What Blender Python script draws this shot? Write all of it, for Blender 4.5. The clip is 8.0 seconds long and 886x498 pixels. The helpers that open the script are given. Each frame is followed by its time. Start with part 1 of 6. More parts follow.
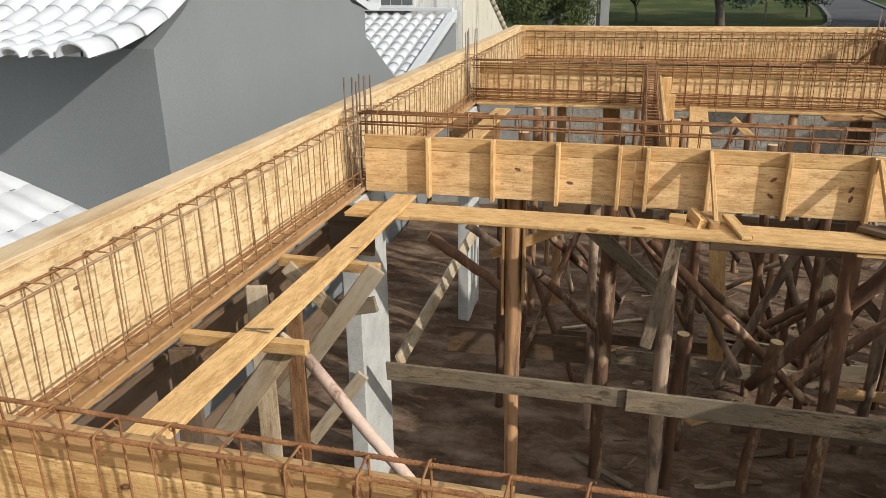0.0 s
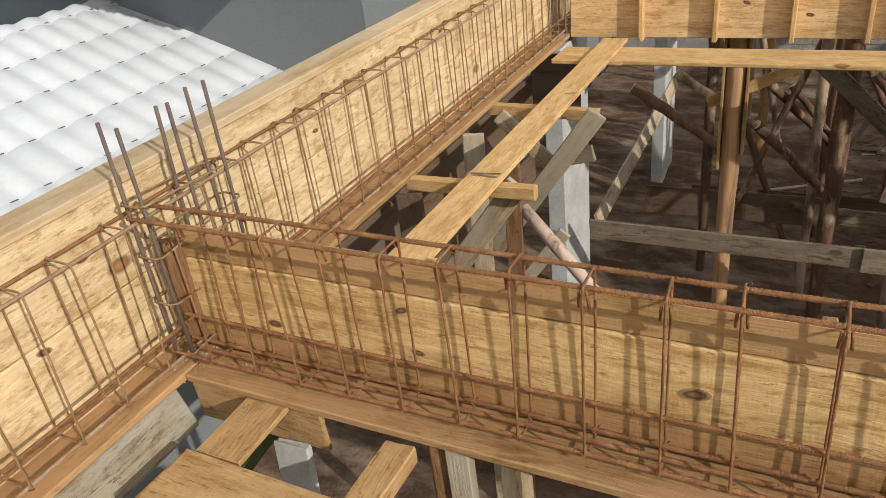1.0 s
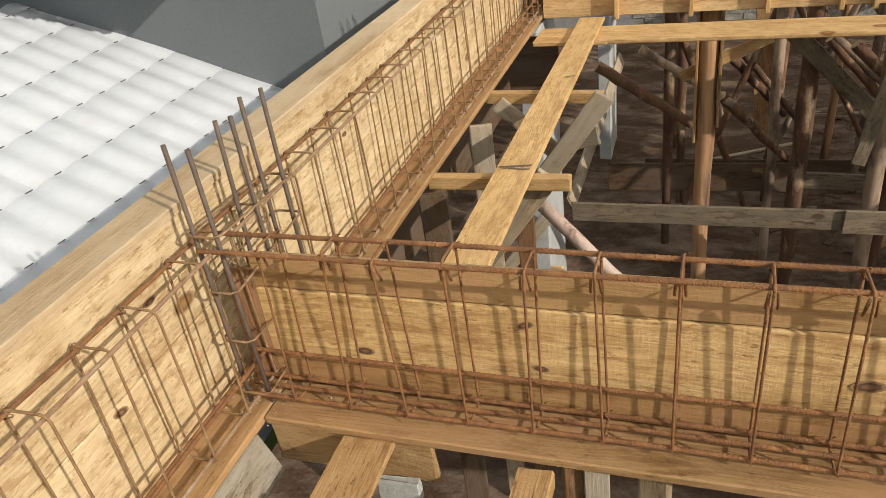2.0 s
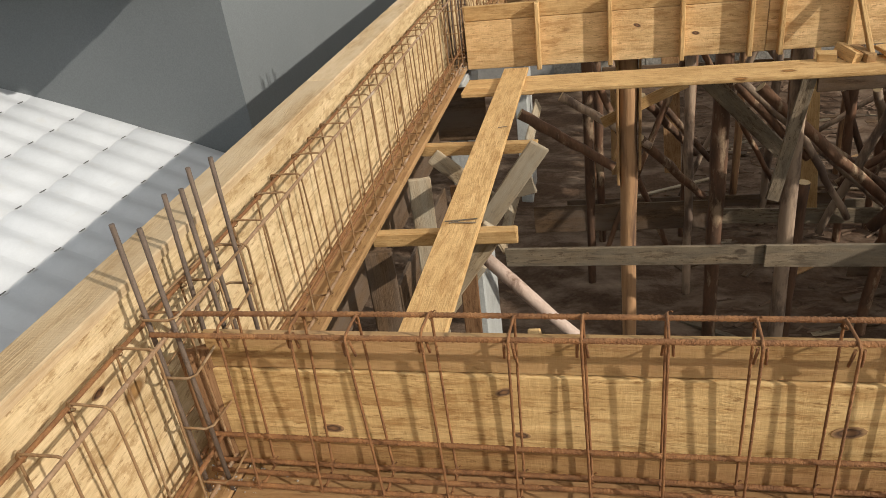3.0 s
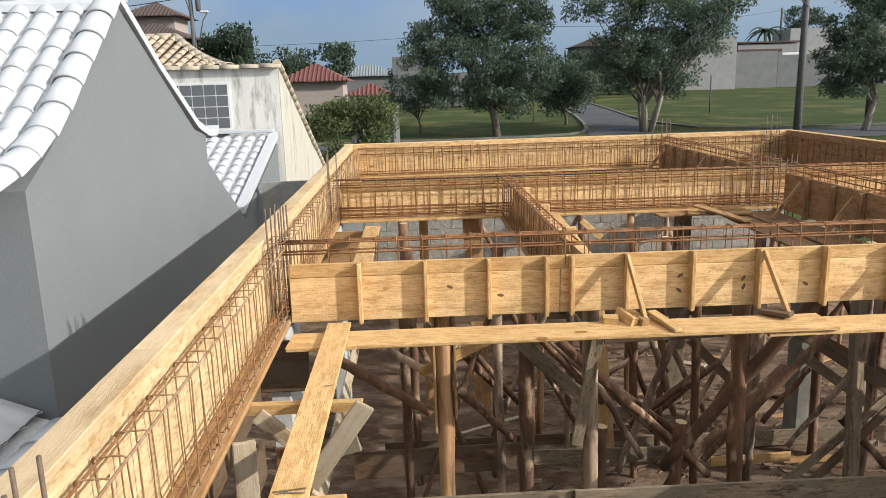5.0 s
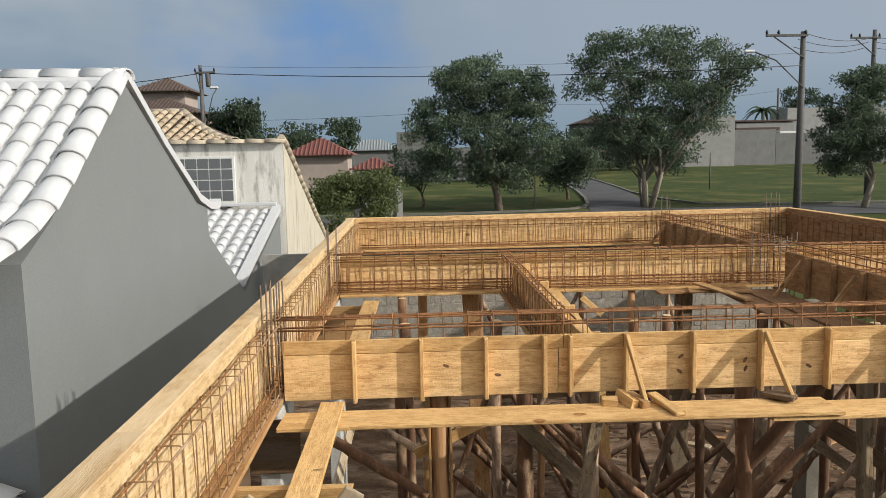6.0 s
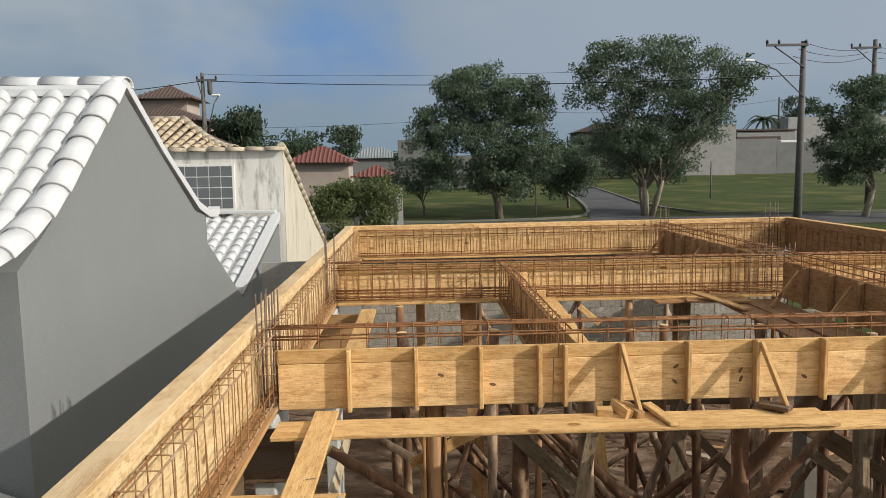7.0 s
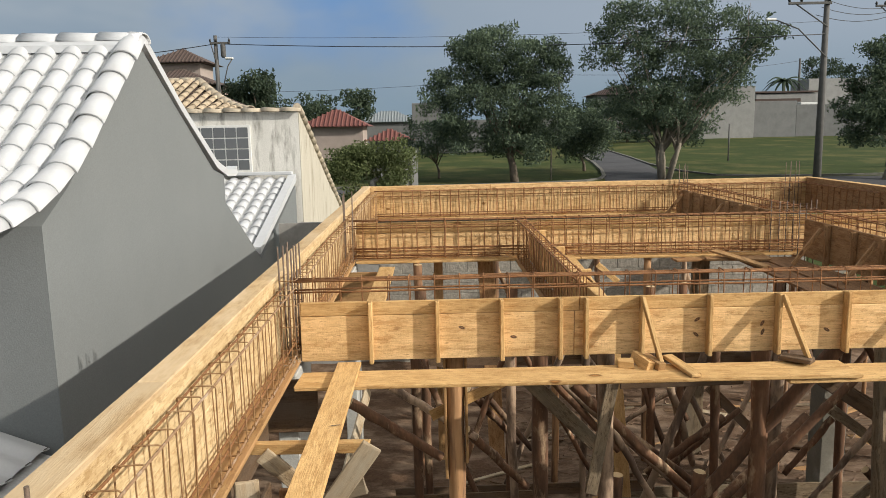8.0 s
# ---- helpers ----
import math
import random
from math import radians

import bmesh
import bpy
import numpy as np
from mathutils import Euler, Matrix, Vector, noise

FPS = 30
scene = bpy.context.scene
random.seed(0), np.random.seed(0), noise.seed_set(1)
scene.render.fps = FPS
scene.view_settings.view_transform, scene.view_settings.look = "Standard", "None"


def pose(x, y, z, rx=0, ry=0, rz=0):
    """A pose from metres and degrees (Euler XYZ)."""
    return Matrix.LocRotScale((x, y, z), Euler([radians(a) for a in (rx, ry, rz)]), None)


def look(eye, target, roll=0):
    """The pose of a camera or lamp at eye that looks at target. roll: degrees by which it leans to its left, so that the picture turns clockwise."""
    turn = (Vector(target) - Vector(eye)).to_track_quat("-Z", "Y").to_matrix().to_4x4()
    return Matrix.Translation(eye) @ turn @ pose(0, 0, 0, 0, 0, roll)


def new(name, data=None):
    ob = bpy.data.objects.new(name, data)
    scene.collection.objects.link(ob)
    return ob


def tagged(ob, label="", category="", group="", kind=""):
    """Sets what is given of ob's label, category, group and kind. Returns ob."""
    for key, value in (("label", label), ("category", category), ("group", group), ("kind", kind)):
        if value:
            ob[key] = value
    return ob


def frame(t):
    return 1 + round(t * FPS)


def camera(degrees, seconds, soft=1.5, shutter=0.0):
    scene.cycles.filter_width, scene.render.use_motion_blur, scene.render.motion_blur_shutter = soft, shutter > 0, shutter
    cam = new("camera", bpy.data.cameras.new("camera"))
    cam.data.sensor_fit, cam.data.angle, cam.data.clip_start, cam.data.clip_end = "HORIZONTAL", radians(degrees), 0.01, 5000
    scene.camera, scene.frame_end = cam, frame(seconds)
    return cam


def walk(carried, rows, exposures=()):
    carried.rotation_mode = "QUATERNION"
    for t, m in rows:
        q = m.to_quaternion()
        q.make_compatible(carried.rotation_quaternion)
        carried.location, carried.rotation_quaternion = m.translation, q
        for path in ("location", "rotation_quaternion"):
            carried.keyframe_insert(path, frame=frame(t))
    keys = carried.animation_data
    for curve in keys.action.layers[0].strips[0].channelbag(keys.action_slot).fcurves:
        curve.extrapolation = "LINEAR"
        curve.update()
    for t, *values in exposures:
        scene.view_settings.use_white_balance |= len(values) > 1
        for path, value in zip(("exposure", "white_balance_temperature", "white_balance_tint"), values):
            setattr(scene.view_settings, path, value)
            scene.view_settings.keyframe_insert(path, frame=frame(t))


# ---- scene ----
cam = camera(61.1, 8.0, soft=0.6)
PATH = [
    (0, (2.016, -1.33, 4.0), (1.544, 0.484, 3.302), -0.6),
    (0.2, (1.983, -1.351, 3.939), (1.29, 0.34, 3.127), -1.3),
    (0.5, (1.936, -1.371, 3.925), (1.05, 0.173, 3.014), -3.6),
    (0.7, (1.888, -1.359, 3.923), (0.986, 0.159, 2.984), -4.1),
    (1, (1.723, -1.35, 3.84), (0.875, 0.175, 2.863), -7.1),
    (1.2, (1.530, -1.354, 3.793), (0.810, 0.218, 2.787), -9.0),
    (1.3, (1.438, -1.353, 3.796), (0.770, 0.236, 2.783), -10.1),
    (1.4, (1.363, -1.375, 3.827), (0.703, 0.210, 2.802), -10.9),
    (1.5, (1.296, -1.381, 3.837), (0.642, 0.204, 2.807), -10.9),
    (1.7, (1.238, -1.383, 3.845), (0.577, 0.19, 2.802), -9.2),
    (2.8, (1.108, -1.32, 3.9), (0.533, 0.346, 2.954), -7.9),
    (3, (1.07, -1.326, 3.895), (0.634, 0.375, 2.938), -7.6),
    (3.3, (1.068, -1.361, 3.911), (0.832, 0.370, 2.938), -7.5),
    (3.5, (1.045, -1.391, 3.914), (0.89, 0.347, 2.938), -5.8),
    (3.7, (1.056, -1.417, 3.951), (0.951, 0.355, 3.031), -4.0),
    (3.8, (1.056, -1.423, 3.968), (0.987, 0.372, 3.09), -2.4),
    (4, (1.081, -1.447, 3.98), (1.079, 0.393, 3.197), -2.0),
    (4.2, (1.087, -1.453, 3.998), (1.123, 0.406, 3.263), -2.7),
    (4.3, (1.064, -1.442, 4.017), (1.123, 0.434, 3.326), -1.9),
    (4.5, (1.047, -1.436, 4.04), (1.11, 0.466, 3.423), -2.0),
    (4.7, (1.020, -1.418, 4.041), (1.091, 0.505, 3.497), -1.8),
    (5, (1.016, -1.415, 4.108), (1.09, 0.536, 3.675), -1.6),
    (5.2, (1.016, -1.405, 4.14), (1.096, 0.558, 3.769), -1.5),
    (6.5, (1.091, -1.363, 4.135), (1.158, 0.623, 3.909), -0.9),
    (7, (1.1, -1.374, 4.146), (1.17, 0.613, 3.923), -0.9),
    (7.5, (1.104, -1.374, 4.146), (1.207, 0.611, 3.926), -0.9),
    (7.7, (1.060, -1.400, 4.130), (1.180, 0.584, 3.908), -0.6),
    (8, (1.049, -1.379, 4.062), (1.08, 0.596, 3.748), -1.1),
]
walk(cam, [(t, look(eye, target, roll)) for t, eye, target, roll in PATH], exposures=[(0.0, -0.04, 5900, 10), (1.0, -0.29, 5900, 10), (1.7, -0.27, 6000, 10), (3.0, -0.35, 6100, 10), (3.5, 0.07, 5700, 10), (4.0, 0.19, 5650, 10), (4.5, 0.31, 5600, 10), (5.2, 0.19, 5900, 10), (6.5, -0.09, 6150, 10), (8.0, -0.01, 6200, 10)])

# ---- world and sun ----
SUN_WAY = Vector((-1.0, 0.44, -0.54)).normalized()
world = bpy.data.worlds.new("sky")
scene.world = world
world.use_nodes = True
wn, wl = world.node_tree.nodes, world.node_tree.links
wn.clear()
w_out = wn.new("ShaderNodeOutputWorld")
w_bg = wn.new("ShaderNodeBackground")
w_sky = wn.new("ShaderNodeTexSky")
w_sky.sky_type = "NISHITA"
w_sky.sun_disc = False
w_sky.sun_elevation = radians(26.3)
w_sky.sun_rotation = math.atan2(1.0, -0.44)
w_sky.air_density, w_sky.dust_density = 1.0, 2.0
w_bg.inputs["Strength"].default_value = 0.115
w_co = wn.new("ShaderNodeTexCoord").outputs["Generated"]


def w_math(kind, a, b=None, c=None):
    nd = wn.new("ShaderNodeMath")
    nd.operation = kind
    for k, v in enumerate((a, b, c)):
        if isinstance(v, (int, float)):
            nd.inputs[k].default_value = v
        elif v is not None:
            wl.new(v, nd.inputs[k])
    return nd.outputs[0]


def w_noise(scale, detail, stretch, shift):
    mp, t = wn.new("ShaderNodeMapping"), wn.new("ShaderNodeTexNoise")
    mp.inputs["Scale"].default_value, mp.inputs["Location"].default_value = stretch, shift
    t.inputs["Scale"].default_value, t.inputs["Detail"].default_value, t.inputs["Roughness"].default_value = scale, detail, 0.5
    wl.new(w_co, mp.inputs[0])
    wl.new(mp.outputs[0], t.inputs[0])
    return t.outputs[0]


def w_blend(fac, a, b):
    x = wn.new("ShaderNodeMixRGB")
    for k, v in enumerate((fac, a, b)):
        if isinstance(v, tuple):
            x.inputs[k].default_value = (*v, 1)
        else:
            wl.new(v, x.inputs[k])
    return x.outputs[0]


def w_range(v, a, b, low=0.0, high=1.0):
    mr = wn.new("ShaderNodeMapRange")
    mr.interpolation_type = "SMOOTHSTEP"
    for k, q in enumerate((a, b, low, high)):
        mr.inputs[k + 1].default_value = q
    wl.new(v, mr.inputs[0])
    return mr.outputs[0]


def w_gap(way, r):
    """A soft break in the cloud round a direction."""
    d = wn.new("ShaderNodeVectorMath")
    d.operation = "DISTANCE"
    d.inputs[1].default_value = way
    wl.new(w_co, d.inputs[0])
    return w_range(w_math("ADD", d.outputs["Value"], w_math("MULTIPLY", w_noise(5.0, 4, (1, 1, 1.6), (0.3, 0.1, 0.6)), 0.5)), r + 0.1, r + 0.36, 1.0, 0.0)


w_sep = wn.new("ShaderNodeSeparateXYZ")
wl.new(w_co, w_sep.inputs[0])
# thin broken cloud: light towards the left of the lawn, an even grey veil to the right
veil = w_blend(w_range(w_noise(2.6, 4, (1.0, 1.0, 2.2), (0.35, 0.1, 0.2)), 0.38, 0.62), (2.05, 2.7, 3.35), (3.25, 3.65, 3.95))
veil = w_blend(w_range(w_sep.outputs[0], -0.4, 0.35), veil, (3.05, 3.5, 4.0))
veil = w_blend(w_range(w_sep.outputs[2], 0.0, 0.14), (2.05, 2.7, 3.15), veil)
veil = w_blend(w_range(w_sep.outputs[2], 0.3, 0.65), veil, (4.3, 4.45, 4.45))
gaps = w_math("MAXIMUM", w_gap((-0.12, 0.975, 0.19), 0.06), w_math("MAXIMUM", w_gap((-0.27, 0.925, 0.3), 0.08), w_gap((0.25, 0.75, 0.62), 0.1)))
clear = w_blend(w_range(w_sep.outputs[2], 0.1, 0.5), (1.3, 2.5, 4.6), w_sky.outputs[0])
# the haze glows round the sun, behind the camera
w_dot = wn.new("ShaderNodeVectorMath")
w_dot.operation = "DOT_PRODUCT"
w_dot.inputs[1].default_value = -SUN_WAY
wl.new(w_co, w_dot.inputs[0])
w_glow = wn.new("ShaderNodeVectorMath")
w_glow.operation = "SCALE"
wl.new(w_blend(w_range(w_dot.outputs["Value"], 0.1, 0.85), w_blend(gaps, veil, clear), (4.9, 4.65, 4.15)), w_glow.inputs[0])
wl.new(w_range(w_dot.outputs["Value"], 0.25, 1.0, 1.0, 3.2), w_glow.inputs["Scale"])
wl.new(w_glow.outputs[0], w_bg.inputs[0])
wl.new(w_bg.outputs[0], w_out.inputs[0])
sun = new("sun", bpy.data.lights.new("sun", "SUN"))
sun.data.energy, sun.data.angle, sun.data.color = 4.6, radians(0.55), (1.0, 0.91, 0.77)
sun.matrix_world = look((0, 0, 30), Vector((0, 0, 30)) + SUN_WAY)


# ---- materials ----
def shader(name):
    m = bpy.data.materials.new(name)
    m.use_nodes = True
    n = m.node_tree.nodes
    return m, n, m.node_tree.links, n["Principled BSDF"]


def noise_node(n, l, co, scale, detail=4, rough=0.55, stretch=(1, 1, 1)):
    mp = n.new("ShaderNodeMapping")
    mp.inputs["Scale"].default_value = stretch
    l.new(co, mp.inputs[0])
    t = n.new("ShaderNodeTexNoise")
    t.inputs["Scale"].default_value, t.inputs["Detail"].default_value, t.inputs["Roughness"].default_value = scale, detail, rough
    l.new(mp.outputs[0], t.inputs[0])
    return t.outputs[0]


def ramp(n, l, fac, a, b, c1=(0, 0, 0), c2=(1, 1, 1)):
    r = n.new("ShaderNodeValToRGB")
    r.color_ramp.elements[0].position, r.color_ramp.elements[1].position = a, b
    r.color_ramp.elements[0].color, r.color_ramp.elements[1].color = (*c1, 1), (*c2, 1)
    l.new(fac, r.inputs[0])
    return r.outputs[0]


def blend(n, l, fac, a, b, mode="MIX"):
    x = n.new("ShaderNodeMixRGB")
    x.blend_type = mode
    for k, v in enumerate((fac, a, b)):
        if isinstance(v, (int, float)):
            x.inputs[k].default_value = v
        elif isinstance(v, tuple):
            x.inputs[k].default_value = (*v, 1)
        else:
            l.new(v, x.inputs[k])
    return x.outputs[0]


def random_co(n, l):
    """Object coordinates shifted by the object's own random number."""
    co, info, add, mul = n.new("ShaderNodeTexCoord"), n.new("ShaderNodeObjectInfo"), n.new("ShaderNodeVectorMath"), n.new("ShaderNodeMath")
    mul.operation, mul.inputs[1].default_value = "MULTIPLY", 37.0
    add.operation = "ADD"
    l.new(info.outputs["Random"], mul.inputs[0])
    l.new(co.outputs["Object"], add.inputs[0])
    l.new(mul.outputs[0], add.inputs[1])
    return add.outputs[0], info.outputs["Random"]


def vary(n, l, colour, rnd, amount):
    hsv, mr = n.new("ShaderNodeHueSaturation"), n.new("ShaderNodeMapRange")
    mr.inputs[3].default_value, mr.inputs[4].default_value = 1 - amount, 1 + amount
    l.new(rnd, mr.inputs[0])
    l.new(mr.outputs[0], hsv.inputs["Value"])
    l.new(colour, hsv.inputs["Color"])
    return hsv.outputs[0]


def bump(n, l, bsdf, height, strength, distance=0.01):
    b = n.new("ShaderNodeBump")
    b.inputs["Strength"].default_value, b.inputs["Distance"].default_value = strength, distance
    l.new(height, b.inputs["Height"])
    l.new(b.outputs[0], bsdf.inputs["Normal"])


def surface(name, c1, c2, scale=6, fine=60, rough=0.8, relief=0.3, metallic=0.0, vary_by=0.08, fine_mix=0.35, stain=None, stain_scale=1.2, stretch=(1, 1, 1), stain_at=(0.55, 0.75), fine_stretch=(1, 1, 1)):
    """Two tones at two scales, optional stains, fine relief."""
    m, n, l, p = shader(name)
    co, rnd = random_co(n, l)
    big = noise_node(n, l, co, scale, 5, 0.6, stretch)
    small = noise_node(n, l, co, fine, 3, 0.6, fine_stretch)
    c = blend(n, l, ramp(n, l, big, 0.3, 0.7), c1, c2)
    c = blend(n, l, fine_mix, c, blend(n, l, ramp(n, l, small, 0.3, 0.7), (0.5, 0.5, 0.5), (1.0, 1.0, 1.0)), "MULTIPLY")
    if stain:
        c = blend(n, l, ramp(n, l, noise_node(n, l, co, stain_scale, 6, 0.65, stretch), *stain_at), c, stain)
    l.new(vary(n, l, c, rnd, vary_by), p.inputs["Base Color"])
    p.inputs["Roughness"].default_value, p.inputs["Metallic"].default_value = rough, metallic
    bump(n, l, p, small, relief)
    return m


def wood(name, light, dark, knots=True, grey=None, rough=0.7, vary_by=0.12, cut=0.5, spots=1.0, short=1.0):
    """Sawn timber: grain along the local x axis, knots, soft stains."""
    m, n, l, p = shader(name)
    co, rnd = random_co(n, l)
    wav = noise_node(n, l, co, 2.2, 2, 0.5, (0.6, 1.5, 1.5))
    warp = n.new("ShaderNodeVectorMath")
    warp.operation = "MULTIPLY_ADD"
    warp.inputs[1].default_value = (0.0, 0.11, 0.11)
    l.new(wav, warp.inputs[0])
    l.new(co, warp.inputs[2])
    grain = noise_node(n, l, warp.outputs[0], 9, 4, 0.6, (0.2 * short, 3.6, 3.6))
    fibre = noise_node(n, l, warp.outputs[0], 60, 3, 0.7, (0.1, 2.6, 2.6))
    broad = noise_node(n, l, co, 1.6, 3, 0.5, (0.5, 1.6, 1.6))
    c = blend(n, l, ramp(n, l, grain, 0.28, 0.8), light, tuple(a * 0.4 + b * 0.6 for a, b in zip(light, dark)))
    c = blend(n, l, 0.34, c, blend(n, l, ramp(n, l, fibre, 0.36, 0.62), (0.5, 0.44, 0.36), (1.04, 1.04, 1.04)), "MULTIPLY")
    c = blend(n, l, 0.5, c, blend(n, l, ramp(n, l, broad, 0.3, 0.7), (0.7, 0.64, 0.56), (1.0, 1.0, 1.0)), "MULTIPLY")
    smudge = noise_node(n, l, co, 7, 6, 0.72, (0.8, 1.5, 1.5))
    c = blend(n, l, 0.5, c, blend(n, l, ramp(n, l, smudge, 0.36, 0.58), (0.66, 0.59, 0.48), (1.06, 1.06, 1.06)), "MULTIPLY")
    saw = noise_node(n, l, co, 30, 2, 0.6, (4.2, 0.8, 0.8))
    patch_fac = n.new("ShaderNodeMath")
    patch_fac.operation = "MULTIPLY"
    patch_fac.inputs[1].default_value = 0.36 * cut
    l.new(ramp(n, l, noise_node(n, l, co, 3.0, 3, 0.6, (1, 1.5, 1.5)), 0.42, 0.62), patch_fac.inputs[0])
    c = blend(n, l, patch_fac.outputs[0], c, blend(n, l, ramp(n, l, saw, 0.35, 0.65), (0.55, 0.48, 0.38), (1.0, 1.0, 1.0)), "MULTIPLY")
    streak = noise_node(n, l, warp.outputs[0], 10.0, 6, 0.75, (0.45 * short, 2.4, 2.4))
    c = blend(n, l, ramp(n, l, streak, 0.51, 0.6), c, blend(n, l, 0.62 * spots, c, (dark[0] * 0.6, dark[1] * 0.5, dark[2] * 0.4)))
    speck = noise_node(n, l, co, 42, 5, 0.74, (0.4, 1.5, 1.5))
    c = blend(n, l, ramp(n, l, speck, 0.57, 0.65), c, blend(n, l, 0.7 * spots, c, (dark[0] * 0.42, dark[1] * 0.34, dark[2] * 0.27)))
    if knots:
        mp = n.new("ShaderNodeMapping")
        mp.inputs["Scale"].default_value = (1.9, 3.4, 3.4)
        l.new(co, mp.inputs[0])
        v = n.new("ShaderNodeTexVoronoi")
        v.inputs["Scale"].default_value = 1.0
        l.new(mp.outputs[0], v.inputs[0])
        k = ramp(n, l, v.outputs["Distance"], 0.06, 0.1, (1, 1, 1), (0, 0, 0))
        heart = ramp(n, l, v.outputs["Distance"], 0.025, 0.075, (dark[0] * 0.62, dark[1] * 0.5, dark[2] * 0.4), (dark[0] * 0.28, dark[1] * 0.2, dark[2] * 0.15))
        c = blend(n, l, k, c, heart)
    if grey:
        c = blend(n, l, ramp(n, l, noise_node(n, l, co, 4, 5, 0.65, (0.5, 2, 2)), 0.4, 0.66), c, grey)
    l.new(vary(n, l, c, rnd, vary_by), p.inputs["Base Color"])
    p.inputs["Roughness"].default_value = rough
    p.inputs["Specular IOR Level"].default_value = 0.2
    bump(n, l, p, blend(n, l, 0.3, fibre, saw), 0.9, 0.004)
    return m


DECK = wood("trodden_plywood", (0.56, 0.37, 0.175), (0.36, 0.21, 0.085))
PINE = wood("new_pine", (0.71, 0.48, 0.225), (0.52, 0.31, 0.115), spots=0.75)
PANEL = wood("formwork_board", (0.84, 0.605, 0.29), (0.5, 0.29, 0.105), vary_by=0.06, cut=1.0, spots=0.95)
PALEPANEL = wood("pale_formwork_board", (0.76, 0.6, 0.365), (0.5, 0.35, 0.165), vary_by=0.05, cut=0.3, spots=0.95, short=2.2)
FRESH = wood("fresh_formwork_board", (0.86, 0.615, 0.325), (0.6, 0.36, 0.145), vary_by=0.09, cut=0.6, spots=0.85)
RUSTPINE = wood("rust_washed_board", (0.52, 0.35, 0.155), (0.36, 0.21, 0.085), vary_by=0.05, grey=(0.46, 0.28, 0.13))
RUSTSTRIP = wood("rust_washed_strip", (0.5, 0.315, 0.135), (0.34, 0.185, 0.075), vary_by=0.04, grey=(0.43, 0.245, 0.105))
SOFFIT = wood("rust_stained_board", (0.47, 0.305, 0.14), (0.3, 0.17, 0.075), grey=(0.4, 0.23, 0.105))
CAP = wood("weathered_cap_board", (0.63, 0.465, 0.27), (0.48, 0.33, 0.17), grey=(0.56, 0.425, 0.265), spots=0.4, short=2.2, cut=0.3, knots=False, rough=0.9)
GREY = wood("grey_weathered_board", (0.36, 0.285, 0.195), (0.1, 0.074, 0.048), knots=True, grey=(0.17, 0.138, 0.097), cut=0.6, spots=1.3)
PALEGREY = wood("pale_grey_board", (0.5, 0.4, 0.265), (0.24, 0.18, 0.115), knots=True, grey=(0.38, 0.325, 0.24), cut=0.5)
EDGEGREY = wood("mortar_greyed_board", (0.33, 0.28, 0.2), (0.16, 0.125, 0.085), grey=(0.3, 0.28, 0.235), spots=1.2)
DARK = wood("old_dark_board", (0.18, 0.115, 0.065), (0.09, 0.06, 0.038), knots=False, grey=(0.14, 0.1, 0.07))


def knot_material():
    """Brown heart, dark bark ring, reddish rim."""
    m, n, l, p = shader("knot_wood")
    co = n.new("ShaderNodeTexCoord").outputs["Object"]
    ln = n.new("ShaderNodeVectorMath")
    ln.operation = "LENGTH"
    l.new(co, ln.inputs[0])
    wob = n.new("ShaderNodeMath")
    wob.operation = "MULTIPLY_ADD"
    wob.inputs[1].default_value = 0.012
    l.new(noise_node(n, l, co, 90, 3, 0.6), wob.inputs[0])
    l.new(ln.outputs["Value"], wob.inputs[2])
    c = ramp(n, l, wob.outputs[0], 0.008, 0.02, (0.27, 0.14, 0.06), (0.06, 0.03, 0.017))
    c = blend(n, l, ramp(n, l, wob.outputs[0], 0.021, 0.025), c, (0.34, 0.2, 0.09))
    l.new(c, p.inputs["Base Color"])
    p.inputs["Roughness"].default_value = 0.8
    return m


KNOT = knot_material()
# reddish timber with the shade of sun-averted faces put into its colour
SHADEBOARD = wood("shade_toned_red_board", (0.46, 0.28, 0.14), (0.3, 0.165, 0.075), vary_by=0.1)
REDBOARD = wood("rusty_dark_board", (0.3, 0.17, 0.085), (0.17, 0.09, 0.045))
BARK = surface("pole_bark", (0.205, 0.1, 0.05), (0.085, 0.047, 0.026), 9, 45, 0.9, 0.5, fine_stretch=(1, 1, 0.2), stain=(0.36, 0.25, 0.15), stain_scale=6, vary_by=0.3, fine_mix=0.6, stretch=(1, 1, 0.35), stain_at=(0.56, 0.66))
REDPOLE = surface("debarked_pole", (0.52, 0.3, 0.14), (0.3, 0.155, 0.07), 9, 50, 0.8, 0.45, fine_stretch=(1, 1, 0.08), stretch=(1, 1, 0.1), stain=(0.11, 0.06, 0.035), stain_scale=8, stain_at=(0.48, 0.62))
REDBARK = surface("reddish_pole_bark", (0.3, 0.16, 0.08), (0.17, 0.085, 0.042), 9, 45, 0.9, 0.5, fine_stretch=(1, 1, 0.2), stain=(0.4, 0.27, 0.16), stain_scale=6, vary_by=0.2, stretch=(1, 1, 0.35))
PALEPOLE = surface("peeled_pole", (0.43, 0.31, 0.21), (0.27, 0.18, 0.115), 7, 45, 0.85, 0.45, fine_stretch=(1, 1, 0.15), stretch=(1, 1, 0.3), stain=(0.12, 0.08, 0.055), stain_scale=7, stain_at=(0.46, 0.6), vary_by=0.2)
PEELED = surface("bare_peeled_pole", (0.6, 0.46, 0.37), (0.47, 0.33, 0.25), 7, 45, 0.85, 0.4, fine_stretch=(1, 1, 0.15), stretch=(1, 1, 0.3), stain=(0.17, 0.1, 0.065), stain_scale=7, stain_at=(0.56, 0.66))
